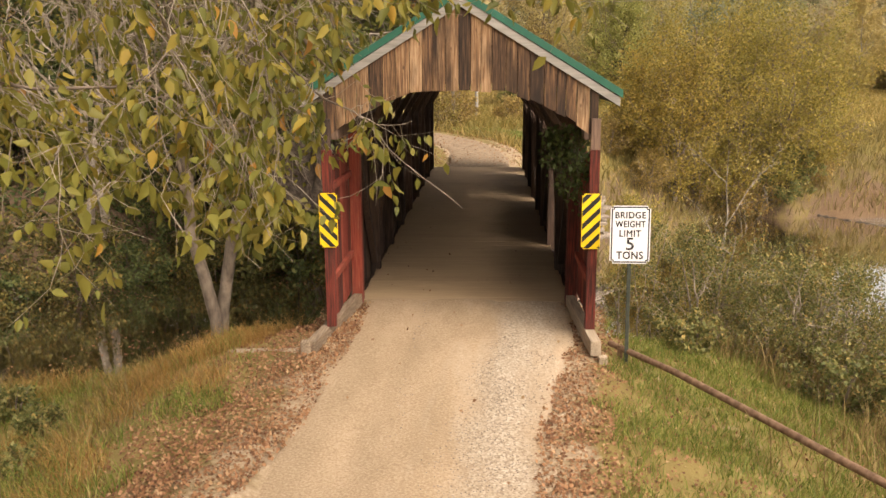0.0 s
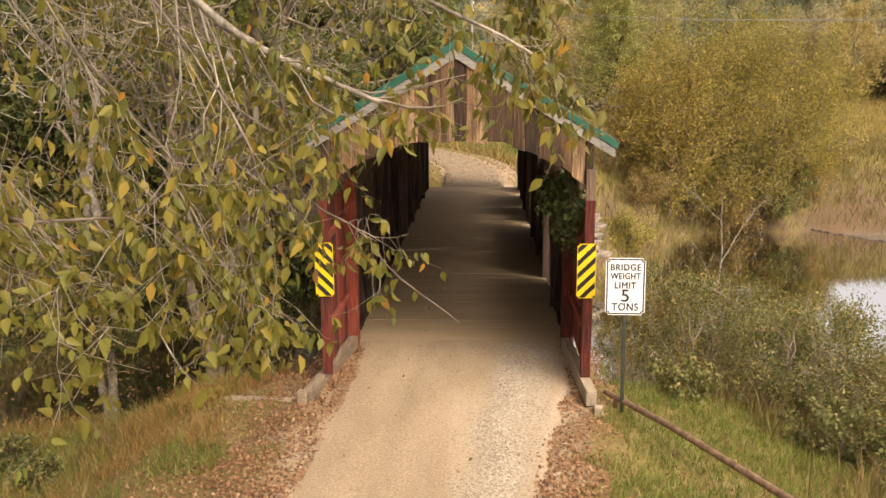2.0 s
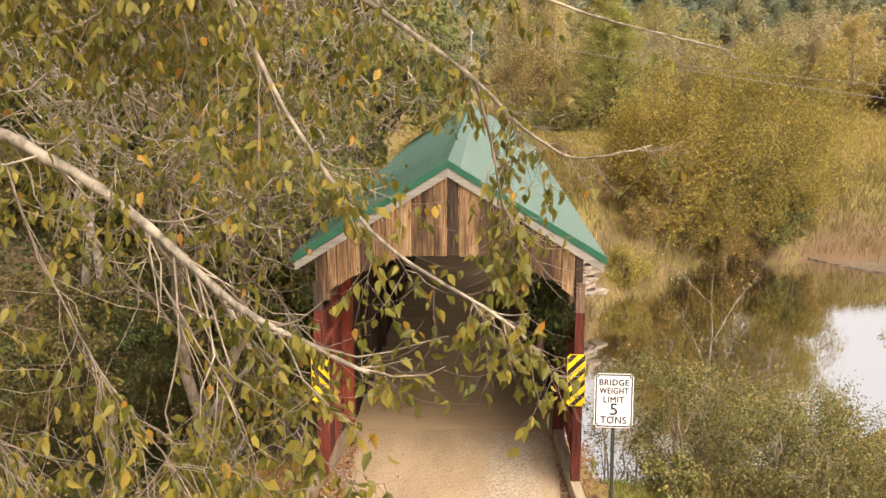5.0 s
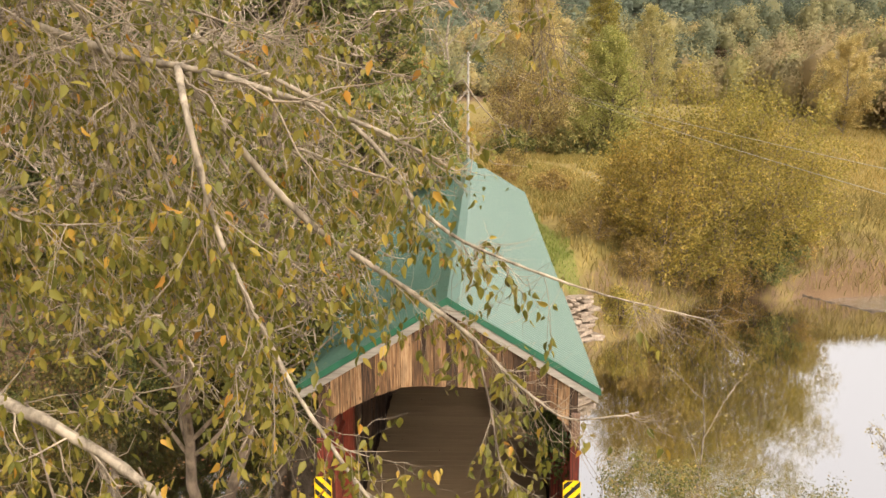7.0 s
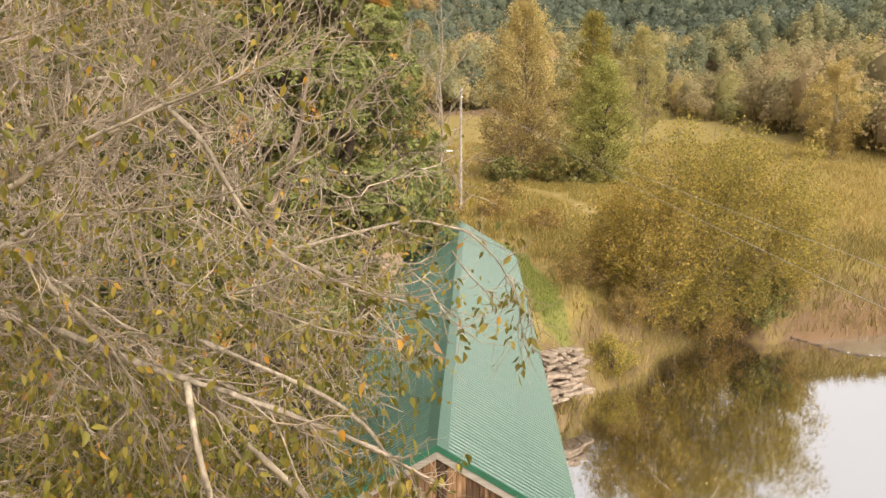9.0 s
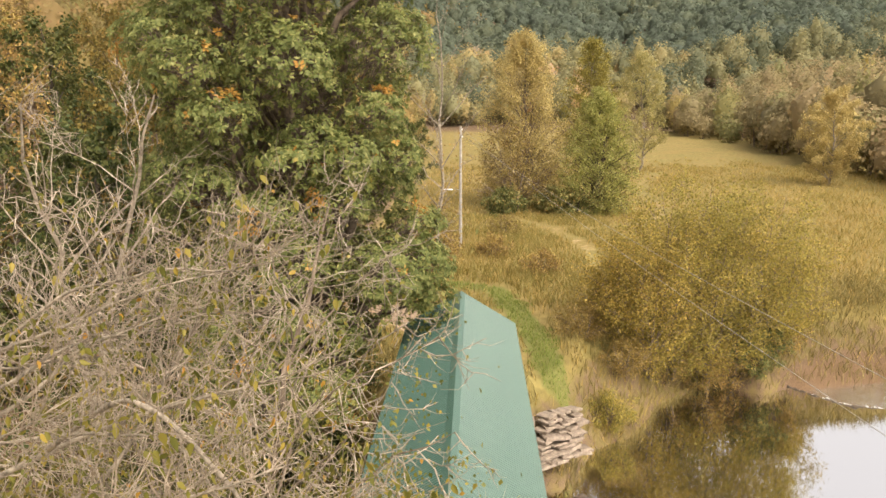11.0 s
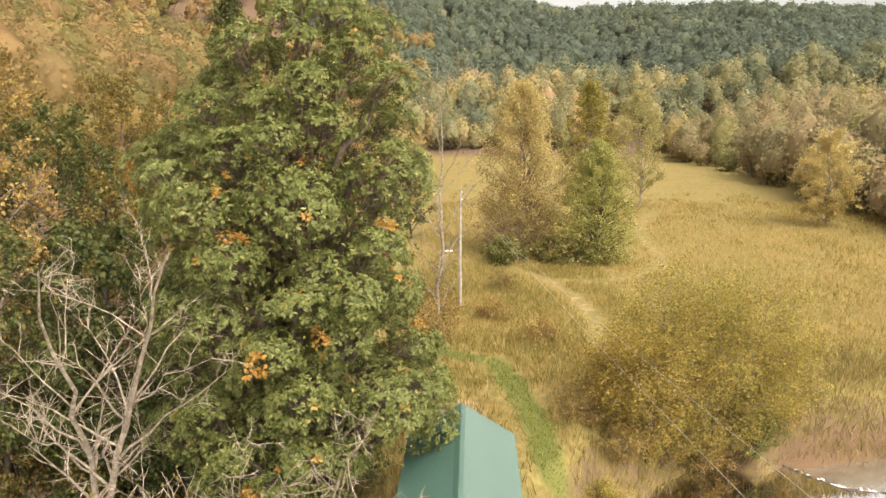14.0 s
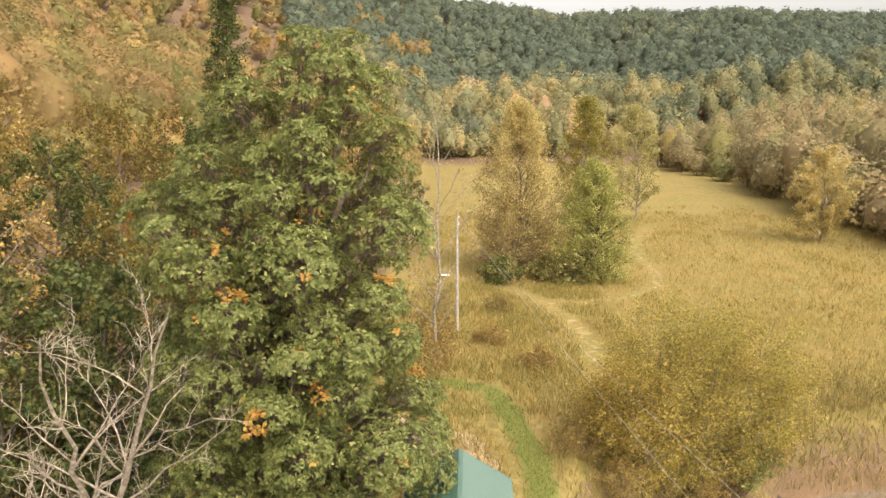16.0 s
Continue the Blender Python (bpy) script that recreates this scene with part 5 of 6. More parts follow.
def make_far_cover():
    rng = np.random.default_rng(32)
    far = lambda x, y: y - far_shore(x)
    P = scatter(rng, 95000, -8, 75, 27, 170, lambda x, y, r: (far(x, y) > 1.0) & (to_line(x, y, FAR_ROAD) > 2.2) & (to_line(x, y, [(5.2, 32), (4.4, 42), (2.4, 52), (-4, 55)]) > 0.9 + 1.2 * r.random(len(x))) & (np.minimum(to_line(x, y, MOWN), to_line(x, y, MOWN_2)) > 0.5 + 1.3 * r.random(len(x))) & (r.random(len(x)) < np.clip(60 / y, 0, 1)))
    V, F = blades(P, rng, 0.7, 0.032, 0.5)
    stuff("field_grass", V, F, FIELDGRASS, "tall yellow autumn field grass", "grass")
    P = scatter(rng, 50000, -7, 34, 18, 62, lambda x, y, r: (far(x, y) > 0.3) & (to_line(x, y, FAR_ROAD) > 2.3) & (r.random(len(x)) < np.clip(1.2 - far(x, y) / 16, 0.1, 1) * (0.5 + vnoise(x * 0.25, y * 0.25, 45))) & (to_line(x, y, [(5.2, 32), (4.4, 42), (2.4, 52), (-4, 55)]) > 0.7 + 1.2 * r.random(len(x))))
    scrub = scatter(rng, 26000, -5, 17, 46, 96, lambda x, y, r: (to_line(x, y, FAR_ROAD) > 2.3) & (np.minimum(to_line(x, y, MOWN), to_line(x, y, MOWN_2)) > 0.7 + 1.3 * r.random(len(x))) & (to_line(x, y, [(5.2, 32), (4.4, 42), (2.4, 52), (-4, 55)]) > 0.7 + 1.2 * r.random(len(x))) & (r.random(len(x)) < 0.5 + vnoise(x * 0.16, y * 0.16, 46)))
    more = scatter(rng, 34000, 18, 58, 38, 66, lambda x, y, r: (far(x, y) > 0.4) & ((height(x, y) > -4.2) | (r.random(len(x)) < 0.3)) & (r.random(len(x)) < 1.1 * np.exp(-far(x, y) / 5)))
    V, F = blades(scrub, rng, 0.7, 0.03, 0.5)
    stuff("field_scrub", V, F, FIELDWEED, "olive scrub and brambles in the field", "weeds")
    P = np.concatenate([P, more])
    V, F = blades(P, rng, 0.8, 0.03, 0.5)
    stuff("bank_weeds", V, F, BANKWEED, "brown dry weeds and brambles on the far bank", "weeds")
    # Dark leaf colour here also paints in the shade under the trees.
    P = scatter(rng, 30000, -32, -6, 16, 48, lambda x, y, r: (far(x, y) > 0.2) & (to_line(x, y, FAR_ROAD) > 2.3) & (r.random(len(x)) < 0.6 + vnoise(x * 0.4, y * 0.4, 64)))
    P[:, 2] += rng.uniform(0, 0.35, len(P))
    V, F = leaves(P, rng, 0.26, 0.0, 0.36, 0.5)
    stuff("understory_weeds", V, F, DARKLEAF, "dark leafy weeds under the wooded slope", "weeds")
    P = scatter(rng, 22000, -3, 7, 27, 58, lambda x, y, r: (to_line(x, y, [(5.2, 32), (4.4, 42), (2.4, 52), (-4, 55)]) < 1.0 + 1.3 * vnoise(x, y, 63)) & (to_line(x, y, FAR_ROAD) > 1.5))
    V, F = blades(P, rng, 0.22, 0.02, 0.4)
    stuff("verge_grass", V, F, GRASS, "bright green grass verge beside the far road", "grass")


def make_field_detail():
    rng = np.random.default_rng(33)
    P = scatter(rng, 45000, -6, 80, 50, 190, lambda x, y, r: (to_line(x, y, FAR_ROAD) > 3) & (np.minimum(to_line(x, y, MOWN), to_line(x, y, MOWN_2)) > 0.7 + 1.3 * r.random(len(x))) & (vnoise(x * 0.22, y * 0.12, 61) + 0.7 * vnoise(x * 0.7, y * 0.4, 62) + 0.35 * (r.random(len(x)) - 0.5) > 0.14))
    V, F = blades(P, rng, 0.6, 0.055, 0.7)
    stuff("field_weeds", V, F, FIELDWEED, "olive and brown weeds tufted across the field", "weeds")
    P = scatter(rng, 9000, -12, 3, 25.5, 48, lambda x, y, r: (to_line(x, y, FAR_ROAD) < 2.6) & (r.random(len(x)) < 0.25 + 0.3 * np.clip(to_line(x, y, FAR_ROAD) - 0.4, 0, 2)))
    P[:, 2] = np.maximum(0, P[:, 1] - 30) * 0.02 + 0.05
    V, F = leaves(P, rng, 0.09, 0.0, 0.36, 1.2)
    stuff("leaf_litter", V, F, LITTER, "fallen leaves on the far dirt road", "leaf litter")


def ball():
    bm = bmesh.new()
    bmesh.ops.create_icosphere(bm, subdivisions=1, radius=1)
    bmesh.ops.delete(bm, geom=[v for v in bm.verts if v.co.z < -0.8], context="VERTS")
    bm.verts.ensure_lookup_table()
    V = np.array([v.co[:] for v in bm.verts])
    bm.verts.index_update()
    F = np.array([[v.index for v in f.verts] for f in bm.faces])
    bm.free()
    return V, F


def forest(name, label, places, seed, material, tint, quads=80, leaf=0.5, stretch=0.42, trunks=None, ragged=0.3):
    """Many far trees as one mesh, each a lobed crown under a coat of leaf clumps: places rows x, y, z, height, radius."""
    rng = np.random.default_rng(seed)
    n = len(places)
    tall, rad = places[:, 3][:, None, None], places[:, 4][:, None, None]
    lobes = unit(rng.normal(0, 1, (n, 14, 3)) + np.array([0, 0, 0.35]))
    size = rng.uniform(0.6, 1.0, (n, 1, 14))
    shape = np.concatenate([rad * rng.uniform(0.8, 1.2, rad.shape), rad, tall * stretch * rng.uniform(0.8, 1.1, rad.shape)], -1)
    centre = places[:, None, :3] + np.concatenate([0 * tall, 0 * tall, tall * (1 - stretch)], -1)

    def out(d):
        c = np.einsum("nqk,nbk->nqb", d, lobes)
        return (0.62 + 0.38 * (np.clip(c, 0, 1) ** 4 * size).max(2))[..., None]

    bv, bf = ball()
    d0 = np.repeat(bv[None], n, 0)
    inner = centre + d0 * shape * out(d0) * (0.8 + 0.16 * rng.random((n, len(bv), 1)))
    F0 = (np.arange(n)[:, None, None] * len(bv) + bf[None]).reshape(-1, 3)
    d = unit(rng.normal(0, 1, (n, quads, 3)) + np.array([0, -0.4, 0.3]))
    r = out(d)
    C = centre + d * shape * r * (0.84 + ragged * rng.random((n, quads, 1)) ** 1.4)
    s = leaf * rng.uniform(0.6, 1.3, (n, quads, 1))
    nor = unit(d + 0.6 * unit(rng.normal(0, 1, d.shape)))
    a = unit(np.cross(nor, rng.normal(0, 1, d.shape)))
    b = np.cross(nor, a)
    V = np.stack([C + a * s, C + b * s * 0.75 - nor * s * 0.3, C - a * s, C - b * s * 0.75 - nor * s * 0.3], 2).reshape(-1, 3)
    F = np.arange(len(V)).reshape(-1, 4) + inner.shape[0] * inner.shape[1]
    me = bpy.data.meshes.new(name)
    P = np.concatenate([inner.reshape(-1, 3), V])
    me.vertices.add(len(P))
    me.vertices.foreach_set("co", P.astype(np.float32).ravel())
    me.loops.add(F0.size + F.size)
    me.loops.foreach_set("vertex_index", np.concatenate([F0.ravel(), F.ravel()]).astype(np.int32))
    me.polygons.add(len(F0) + len(F))
    me.polygons.foreach_set("loop_start", np.concatenate([np.arange(len(F0)) * 3, F0.size + np.arange(len(F)) * 4]).astype(np.int32))
    me.update(calc_edges=True)
    me.materials.append(material)
    ob = new(name, me)
    tone = np.clip(tint, 0, 1)
    vals = np.concatenate([np.repeat(tone, len(bv)), np.repeat(tone, quads * 4) + rng.normal(0, 0.04, n * quads).repeat(4)])
    me.attributes.new("tint", "FLOAT", "POINT").data.foreach_set("value", np.clip(vals, 0, 1).astype(np.float32))
    if trunks:
        soup = Soup()
        for x, y, z, h, r1 in places:
            way = grow(rng, (x, y, z - 0.5), (x + rng.uniform(-1, 1), y, z + h * 0.8), 4, 0.04)
            V, F = tube(way, np.linspace(0.3, 0.08, 5), 4)
            soup.add(V, F)
        V, F = soup.arrays()
        tagged(raw("trunks", V, F, trunks, ob), kind="stuff")
    return tagged(ob, label, "forest", kind="stuff")


def make_forests():
    rng = np.random.default_rng(51)
    # wooded ridge
    n = 3200
    Y = 440 + 510 * rng.random(n) ** 1.05
    X = rng.uniform(-0.2, 0.53, n) * (Y + 30)
    P = np.stack([X, Y, height(X, Y) - rng.uniform(3, 6, n), rng.uniform(15, 22, n), 4.2 + 5.5 * rng.random(n) ** 1.6], 1)
    tint = np.clip(rng.beta(1.1, 3.6, n) * 0.55 + 0.25 * vnoise(X * 0.02, Y * 0.01, 71), 0, 0.95)
    forest("forest", "wooded ridge of grey-green and autumn trees", P, 52, FORESTLEAF, tint, 74, 1.05, 0.42, ragged=0.3)
    # woods at the foot of the ridge
    n = 860
    X = np.where(rng.random(n) < 0.85, rng.uniform(-80, 270, n), rng.uniform(150, 290, n))
    Y = rng.uniform(372, 458, n) - np.clip(X - 80, 0, 70) * rng.random(n)
    P = np.stack([X, Y, height(X, Y) - rng.uniform(1, 5, n), rng.uniform(14, 25, n), 3.6 + 4.8 * rng.random(n) ** 1.4], 1)
    tint = 0.34 + 0.6 * rng.beta(1.4, 1.8, n) + 0.35 * vnoise(X * 0.03, Y * 0.02, 72) - 0.0007 * np.clip(X, 0, 300)
    forest("forest", "mixed autumn woods beyond the field", P, 53, FORESTLEAF, tint, 260, 0.62, 0.45, ragged=0.44)
    # wooded hillside
    for n, y0, y1, seed, quads, leaf in ((520, 40, 190, 55, 420, 0.34), (850, 185, 430, 56, 140, 0.68), (300, 425, 600, 57, 90, 1.1)):
        X, Y = rng.uniform(-0.66, 0.02, n) * (y1 + 14), rng.uniform(y0, y1, n)
        keep = (X < -26) & ((Y > 110) | (X < -48)) | (Y > 150) & (X < -12 - 0.06 * (Y - 150))
        keep &= X > -0.62 * (Y + 14)
        X, Y = X[keep], Y[keep]
        P = np.stack([X, Y, height(X, Y) - 1, rng.uniform(10, 20, len(X)), rng.uniform(3.4, 7.4, len(X))], 1)
        forest("forest", "russet and olive woods on the hillside", P, seed, HILLWOODS, np.clip(rng.beta(0.9, 0.9, len(P)) + 0.5 * vnoise(X * 0.04, Y * 0.03, 73), 0, 1), quads, leaf, ragged=0.27)
    # tan woods along the field's edge
    n = 330
    t = rng.random(n)
    ex, ey = np.interp(t, [0, 0.3, 0.6, 1], [76, 82, 76, 74]), np.interp(t, [0, 0.3, 0.6, 1], [345, 264, 195, 108])
    back = 75 * rng.random(n) ** 1.4
    X, Y = ex + 1 + back, ey + rng.uniform(-12, 12, n)
    P = np.stack([X, Y, height(X, Y) - 1.5, rng.uniform(9, 20, n) + np.minimum(back * 0.34, 11), rng.uniform(3.4, 7.8, n)], 1)
    forest("forest", "tan and brown autumn woods beside the field", P, 54, TANWOODS, np.clip(rng.beta(1.6, 1.8, n) + 0.5 * vnoise(X * 0.03, Y * 0.03, 74), 0, 1), 400, 0.46, 0.47, BARKTAN, 0.32)


def rosettes(P, out, rng, size, count=9, width=0.27):
    """A whorl of drooping blades at every place P, opening along out."""
    n = len(P)
    a = unit(np.cross(out, rng.normal(0, 1, (n, 3))))
    b = np.cross(out, a)
    th = np.linspace(0, 2 * np.pi, count, endpoint=False)[None, :, None] + rng.uniform(0, 0.8, (n, count, 1))
    d = a[:, None] * np.cos(th) + b[:, None] * np.sin(th) + out[:, None] * rng.uniform(0.0, 0.7, (n, count, 1))
    d[..., 2] -= 0.3
    d = unit(d).reshape(-1, 3)
    up = np.repeat(out, count, 0) + rng.normal(0, 0.3, d.shape)
    side = unit(np.cross(d, up))
    nor = np.cross(side, d)
    s = (size * rng.uniform(0.65, 1.3, n * count))[:, None]
    root = np.repeat(P, count, 0) + d * s * 0.12
    mid = root + d * s * 0.55
    V = np.stack([root, mid + side * s * width - nor * s * 0.02, root + d * s - nor * s * 0.16, mid - side * s * width - nor * s * 0.02], 1).reshape(-1, 3)
    return V, np.arange(n * count * 4).reshape(-1, 4)


def make_oak():
    """Broad oak: forked trunk and limbs under separate domed boughs of leaf whorls, with dark gaps between."""
    x, y = -8.6, 28.5
    z = ground_at(x, y)
    root = thing("oak_tree", "large dense green oak with a few orange sprays", "tree", (x, y, z))
    base = np.array([x, y, z])
    rng = np.random.default_rng(301)
    way = grow(rng, (0, 0, -0.4), (2.2, -6.0, 23.3 - z), 14, 0.025)
    V, F = tube(way, 0.45 * np.linspace(1.15, 0.1, 15) ** 0.9, 10)
    raw("trunk", V, F, BARKBROWN, root, True)
    # boughs spread over the crown, kept apart from one another
    domes = []
    for q in range(6000):
        zc = rng.uniform(2.0, 24.9)
        left = np.interp(zc, [1, 6, 10.5, 13, 16, 20, 23.5, 25], [-11.6, -12.2, -12.4, -11.0, -13.6, -10.8, -8.2, -6.0])
        right = np.interp(zc, [1, 6, 10, 16, 20, 23.5, 25], [-2.0, -1.3, -2.0, -3.0, -3.0, -3.8, -5.0])
        th = rng.uniform(0, 2 * np.pi)
        f = rng.uniform(0.82, 1.0) if rng.random() < 0.85 else rng.uniform(0.3, 0.7)
        deep = float(np.interp(zc, [1, 8, 18, 25], [4.2, 5.2, 4.4, 1.0]))
        c = np.array([(left + right) / 2 + (right - left) / 2 * f * math.cos(th), 22.6 + deep * f * math.sin(th), zc])
        r = rng.uniform(1.2, 2.3) * (0.75 if zc > 21 else 1)
        if c[0] + r > -3.0 and zc - 0.9 * r < 5.4 - 0.4 * min(2.5, max(0, -c[0])):
            continue
        if all(np.linalg.norm((c - d[0]) * np.array([1, 0.9, 1.25])) > 0.74 * (r + d[1]) for d in domes):
            domes.append((c, r))
    twigs, fresh, rust, fill = Soup(), [], [], []
    for c, r in domes:
        p = c - base
        out = unit(np.array([c[0] + 7.2, (c[1] - 22.6) * 1.3, 1.2 + 0.16 * (c[2] - 8)]) * np.array([1, 1, 1.6]))
        f = min(13.5, max(1.6, (p[2] - 0.9 * np.hypot(p[0], p[1])) / (23.7 - z) * 14))
        k = int(f)
        start = way[k] + (way[k + 1] - way[k]) * (f - k)
        limb = grow(rng, start, p - out * r * 0.3, 6, 0.06, -0.05)
        V, F = tube(limb, np.linspace(0.1 + 0.003 * np.linalg.norm(p - start) ** 2, 0.03, 7), 6)
        raw("limb", V, F, BARKBROWN, root, True)
        m = int(56 * r * r)
        d = unit(rng.normal(0, 1, (m, 3)) + out * 0.9 + np.array([0, 0, 0.45]))
        lumps = unit(rng.normal(0, 1, (9, 3)) + out)
        bulge = (np.clip(d @ lumps.T, 0, 1) ** 10).max(1)
        P = p + d * np.array([1.15, 1.15, 0.8]) * r * (0.74 + 0.34 * bulge + rng.normal(0, 0.075, m))[:, None]
        for i in range(0, m, 3):
            w = grow(rng, limb[-1] + rng.normal(0, 0.15 * r, 3), P[i], 2, 0.08)
            V, F = tube(w, np.array([0.02, 0.014, 0.006]), 3)
            twigs.add(V, F)
        turned = (rng.random(m) < 0.006) | (np.linalg.norm(P - (p + lumps[0] * r), axis=1) < 0.42 * r) & (rng.random() < (0.4 if c[2] < 18 else 0.12))
        nor = unit(d + np.array([0, 0, 0.3]) + rng.normal(0, 0.22, (m, 3)))
        fresh.append((P[~turned], nor[~turned]))
        rust.append((P[turned], nor[turned]))
        fill.append(p - out * 0.25 * r + rng.normal(0, 0.42 * r, (int(26 * r * r), 3)))
    V, F = twigs.arrays()
    tagged(raw("twigwork", V, F, BARKBROWN, root), kind="stuff")
    V, F = rosettes(np.concatenate([q[0] for q in fresh]), np.concatenate([q[1] for q in fresh]), rng, 0.215, 10, 0.21)
    tagged(raw("crown", V, F, OAKLEAF, root), kind="stuff")
    V, F = leaves(np.concatenate(fill), rng, 0.24, 0.1, 0.3, 0.5)
    tagged(raw("inner_crown", V, F, OAKLEAF, root), kind="stuff")
    V, F = rosettes(np.concatenate([q[0] for q in rust]), np.concatenate([q[1] for q in rust]), rng, 0.22, 8)
    tagged(raw("autumn_sprays", V, F, RUSTLEAF, root, False, "orange turning leaf sprays"), kind="stuff")


def make_trees():
    make_oak()
    # twin-stemmed tree on the near bank
    tree("twin_stem_tree", "twin-stemmed bank tree with bare pale top twigs", -4.74, 1.72, 102, z=-0.75, split=True, spread=0.4, foot=0.1, tall=14.2, radius=4.4, clear=5.4, kind="vase", low=0.8, limbs=52, subs=10, twigs=7, leaf_count=9500, leaf_size=0.1, leaf=NEARLEAF, bark=BARKTAN, twig_bark=BARKASH, trunk_r=0.115, lean=(1.0, -0.8), stout=0.006, stems=2, droop=0.45, bare_above=0.74, clump=0.05)
    # leaning bare tree over the creek
    tree("bare_leaning_tree", "leafless pale tree leaning over the creek", -18.6, 25.6, 103, split=True, foot=1.1, tall=19, radius=5.0, clear=9.0, kind="vase", limbs=24, subs=8, twigs=5, leaf_count=0, leaf_size=0.1, leaf=NEARLEAF, bark=BARKASH, trunk_r=0.2, stout=0.006, lean=(6.8, -12.2), stems=2, droop=-0.1)
    # yellow-green cluster on the far right bank, each from its own foot up to the given top
    for x, y, top, r, sd in ((14.2, 42.4, 9.8, 3.3, 111), (16.8, 43.0, 7.4, 3.2, 112), (19.4, 43.6, 8.6, 3.1, 113), (11.2, 42.0, 5.2, 2.8, 114), (12.4, 41.0, 7.0, 2.7, 115), (22.0, 45.0, 5.0, 2.7, 116), (17.2, 45.6, 8.6, 3.0, 117)):
        z = ground_at(x, y)
        tree("sycamore_sapling", "young yellow-green bank tree with many stems", x, y, sd, "bank trees", split=True, tall=top - z, radius=r * 1.22, clear=1.6, kind="vase", limbs=36, subs=8, twigs=4, leaf_count=13500, leaf_size=0.15, leaf=WILLOWLEAF, bark=BARKTAN, trunk_r=0.085, stems=3, clump=0.12, lean=(0.0, -2.2))
    for x, y, tall, r, sd in ((11.4, 42.2, 3.2, 2.2, 121), (13.9, 42.4, 3.6, 2.3, 122), (16.4, 43.0, 3.4, 2.2, 123), (18.6, 43.2, 3.0, 2.1, 124), (9.6, 44.0, 2.8, 2.2, 125), (22.2, 45.2, 3.2, 2.2, 126), (10.2, 38.4, 2.0, 1.8, 128), (7.8, 40.0, 1.9, 1.8, 129), (24.6, 47.6, 2.6, 2.0, 130)):
        tree("bank_shrub", "brown twiggy shrub on the far creek bank", x, y, sd, "far bank shrubs", category="shrub", tall=tall, radius=r, clear=0.2, kind="round", limbs=24, subs=6, twigs=4, leaf_count=3600, leaf_size=0.12, leaf=BRUSHLEAF, bark=BARKTAN, trunk_r=0.05, stems=4, clump=0.09)
    tree("green_shrub", "yellow-green shrub on the grassy creek point", 8.8, 34.6, 118, category="shrub", tall=1.9, radius=1.5, clear=0.1, kind="round", limbs=20, subs=5, twigs=4, leaf_count=5200, leaf_size=0.1, leaf=YELLOWLEAF, bark=BARKBROWN, trunk_r=0.04, stems=4, clump=0.09)
    tree("dark_shrub", "dark leafy shrub hanging over the water", 20.2, 43.0, 127, category="shrub", tall=3.8, radius=2.2, clear=0.2, kind="round", limbs=24, subs=6, twigs=5, leaf_count=6000, leaf_size=0.15, leaf=SHRUBLEAF, bark=BARKDARK, trunk_r=0.06, stems=3)
    # trees in the field
    tree("poplar_tree", "tall golden autumn tree in the field", 7.8, 108, 131, tall=24, radius=6.6, clear=1.5, kind="ovate", limbs=110, subs=8, twigs=4, leaf_count=42000, leaf_size=0.24, leaf=GOLDLEAF, bark=BARKTAN, trunk_r=0.24, clump=0.05)
    tree("russet_tree", "half-bare russet tree below the golden one", 6.2, 104, 132, tall=11, radius=6.0, clear=0.8, kind="round", limbs=36, subs=8, twigs=6, leaf_count=4500, leaf_size=0.25, leaf=BROWNLEAF, bark=BARKTAN, trunk_r=0.15, stems=3)
    tree("cedar_tree", "dense olive green conical tree in the field", 17.3, 99.5, 133, tall=16.4, radius=4.9, clear=0.3, kind="ovate", limbs=120, subs=7, twigs=4, leaf_count=42000, leaf_size=0.2, leaf=CEDARLEAF, bark=BARKDARK, trunk_r=0.2, clump=0.045)
    tree("maple_tree", "yellow-green round-topped tree behind the conifer", 21.7, 140, 134, tall=25, radius=5.4, clear=3, kind="ovate", limbs=70, subs=6, twigs=4, leaf_count=22000, leaf_size=0.28, leaf=WILLOWLEAF, bark=BARKTAN, trunk_r=0.25)
    tree("slender_tree", "slender half-bare golden tree in the field", 34.4, 161, 135, tall=24, radius=5.6, clear=5, kind="ovate", limbs=44, subs=6, twigs=5, leaf_count=15000, leaf_size=0.27, leaf=GOLDLEAF, bark=BARKPALE, trunk_r=0.2)
    tree("field_edge_tree", "pale yellow tree standing before the woods", 61.5, 133, 136, tall=16.5, radius=5.2, clear=2.5, kind="oak", limbs=32, subs=6, twigs=5, leaf_count=26000, leaf_size=0.24, leaf=GOLDLEAF, bark=BARKPALE, trunk_r=0.18)
    tree("bare_tree", "tall leafless pale tree beside the far road", -2.6, 62, 137, tall=25, radius=5.0, clear=4, kind="vase", limbs=22, subs=8, twigs=6, leaf_count=500, leaf_size=0.2, leaf=BROWNLEAF, bark=BARKPALE, trunk_r=0.16, droop=-0.05)
    tree("conifer_tree", "tall dark green conifer above the hillside woods", -29.5, 92, 149, tall=33, radius=5.0, clear=4.0, kind="cone", limbs=70, subs=6, twigs=3, leaf_count=16000, leaf_size=0.3, leaf=DARKLEAF, bark=BARKDARK, trunk_r=0.28)
    for x, y, sd in ((4.5, 98, 138), (11.5, 101, 139), (14.0, 97, 140)):
        tree("field_shrub", "low dark green thicket in the field", x, y, sd, "field thicket", category="shrub", tall=3.4, radius=3.2, clear=0.2, kind="round", limbs=20, subs=6, twigs=4, leaf_count=4200, leaf_size=0.3, leaf=SHRUBLEAF, bark=BARKDARK, trunk_r=0.06, stems=4)
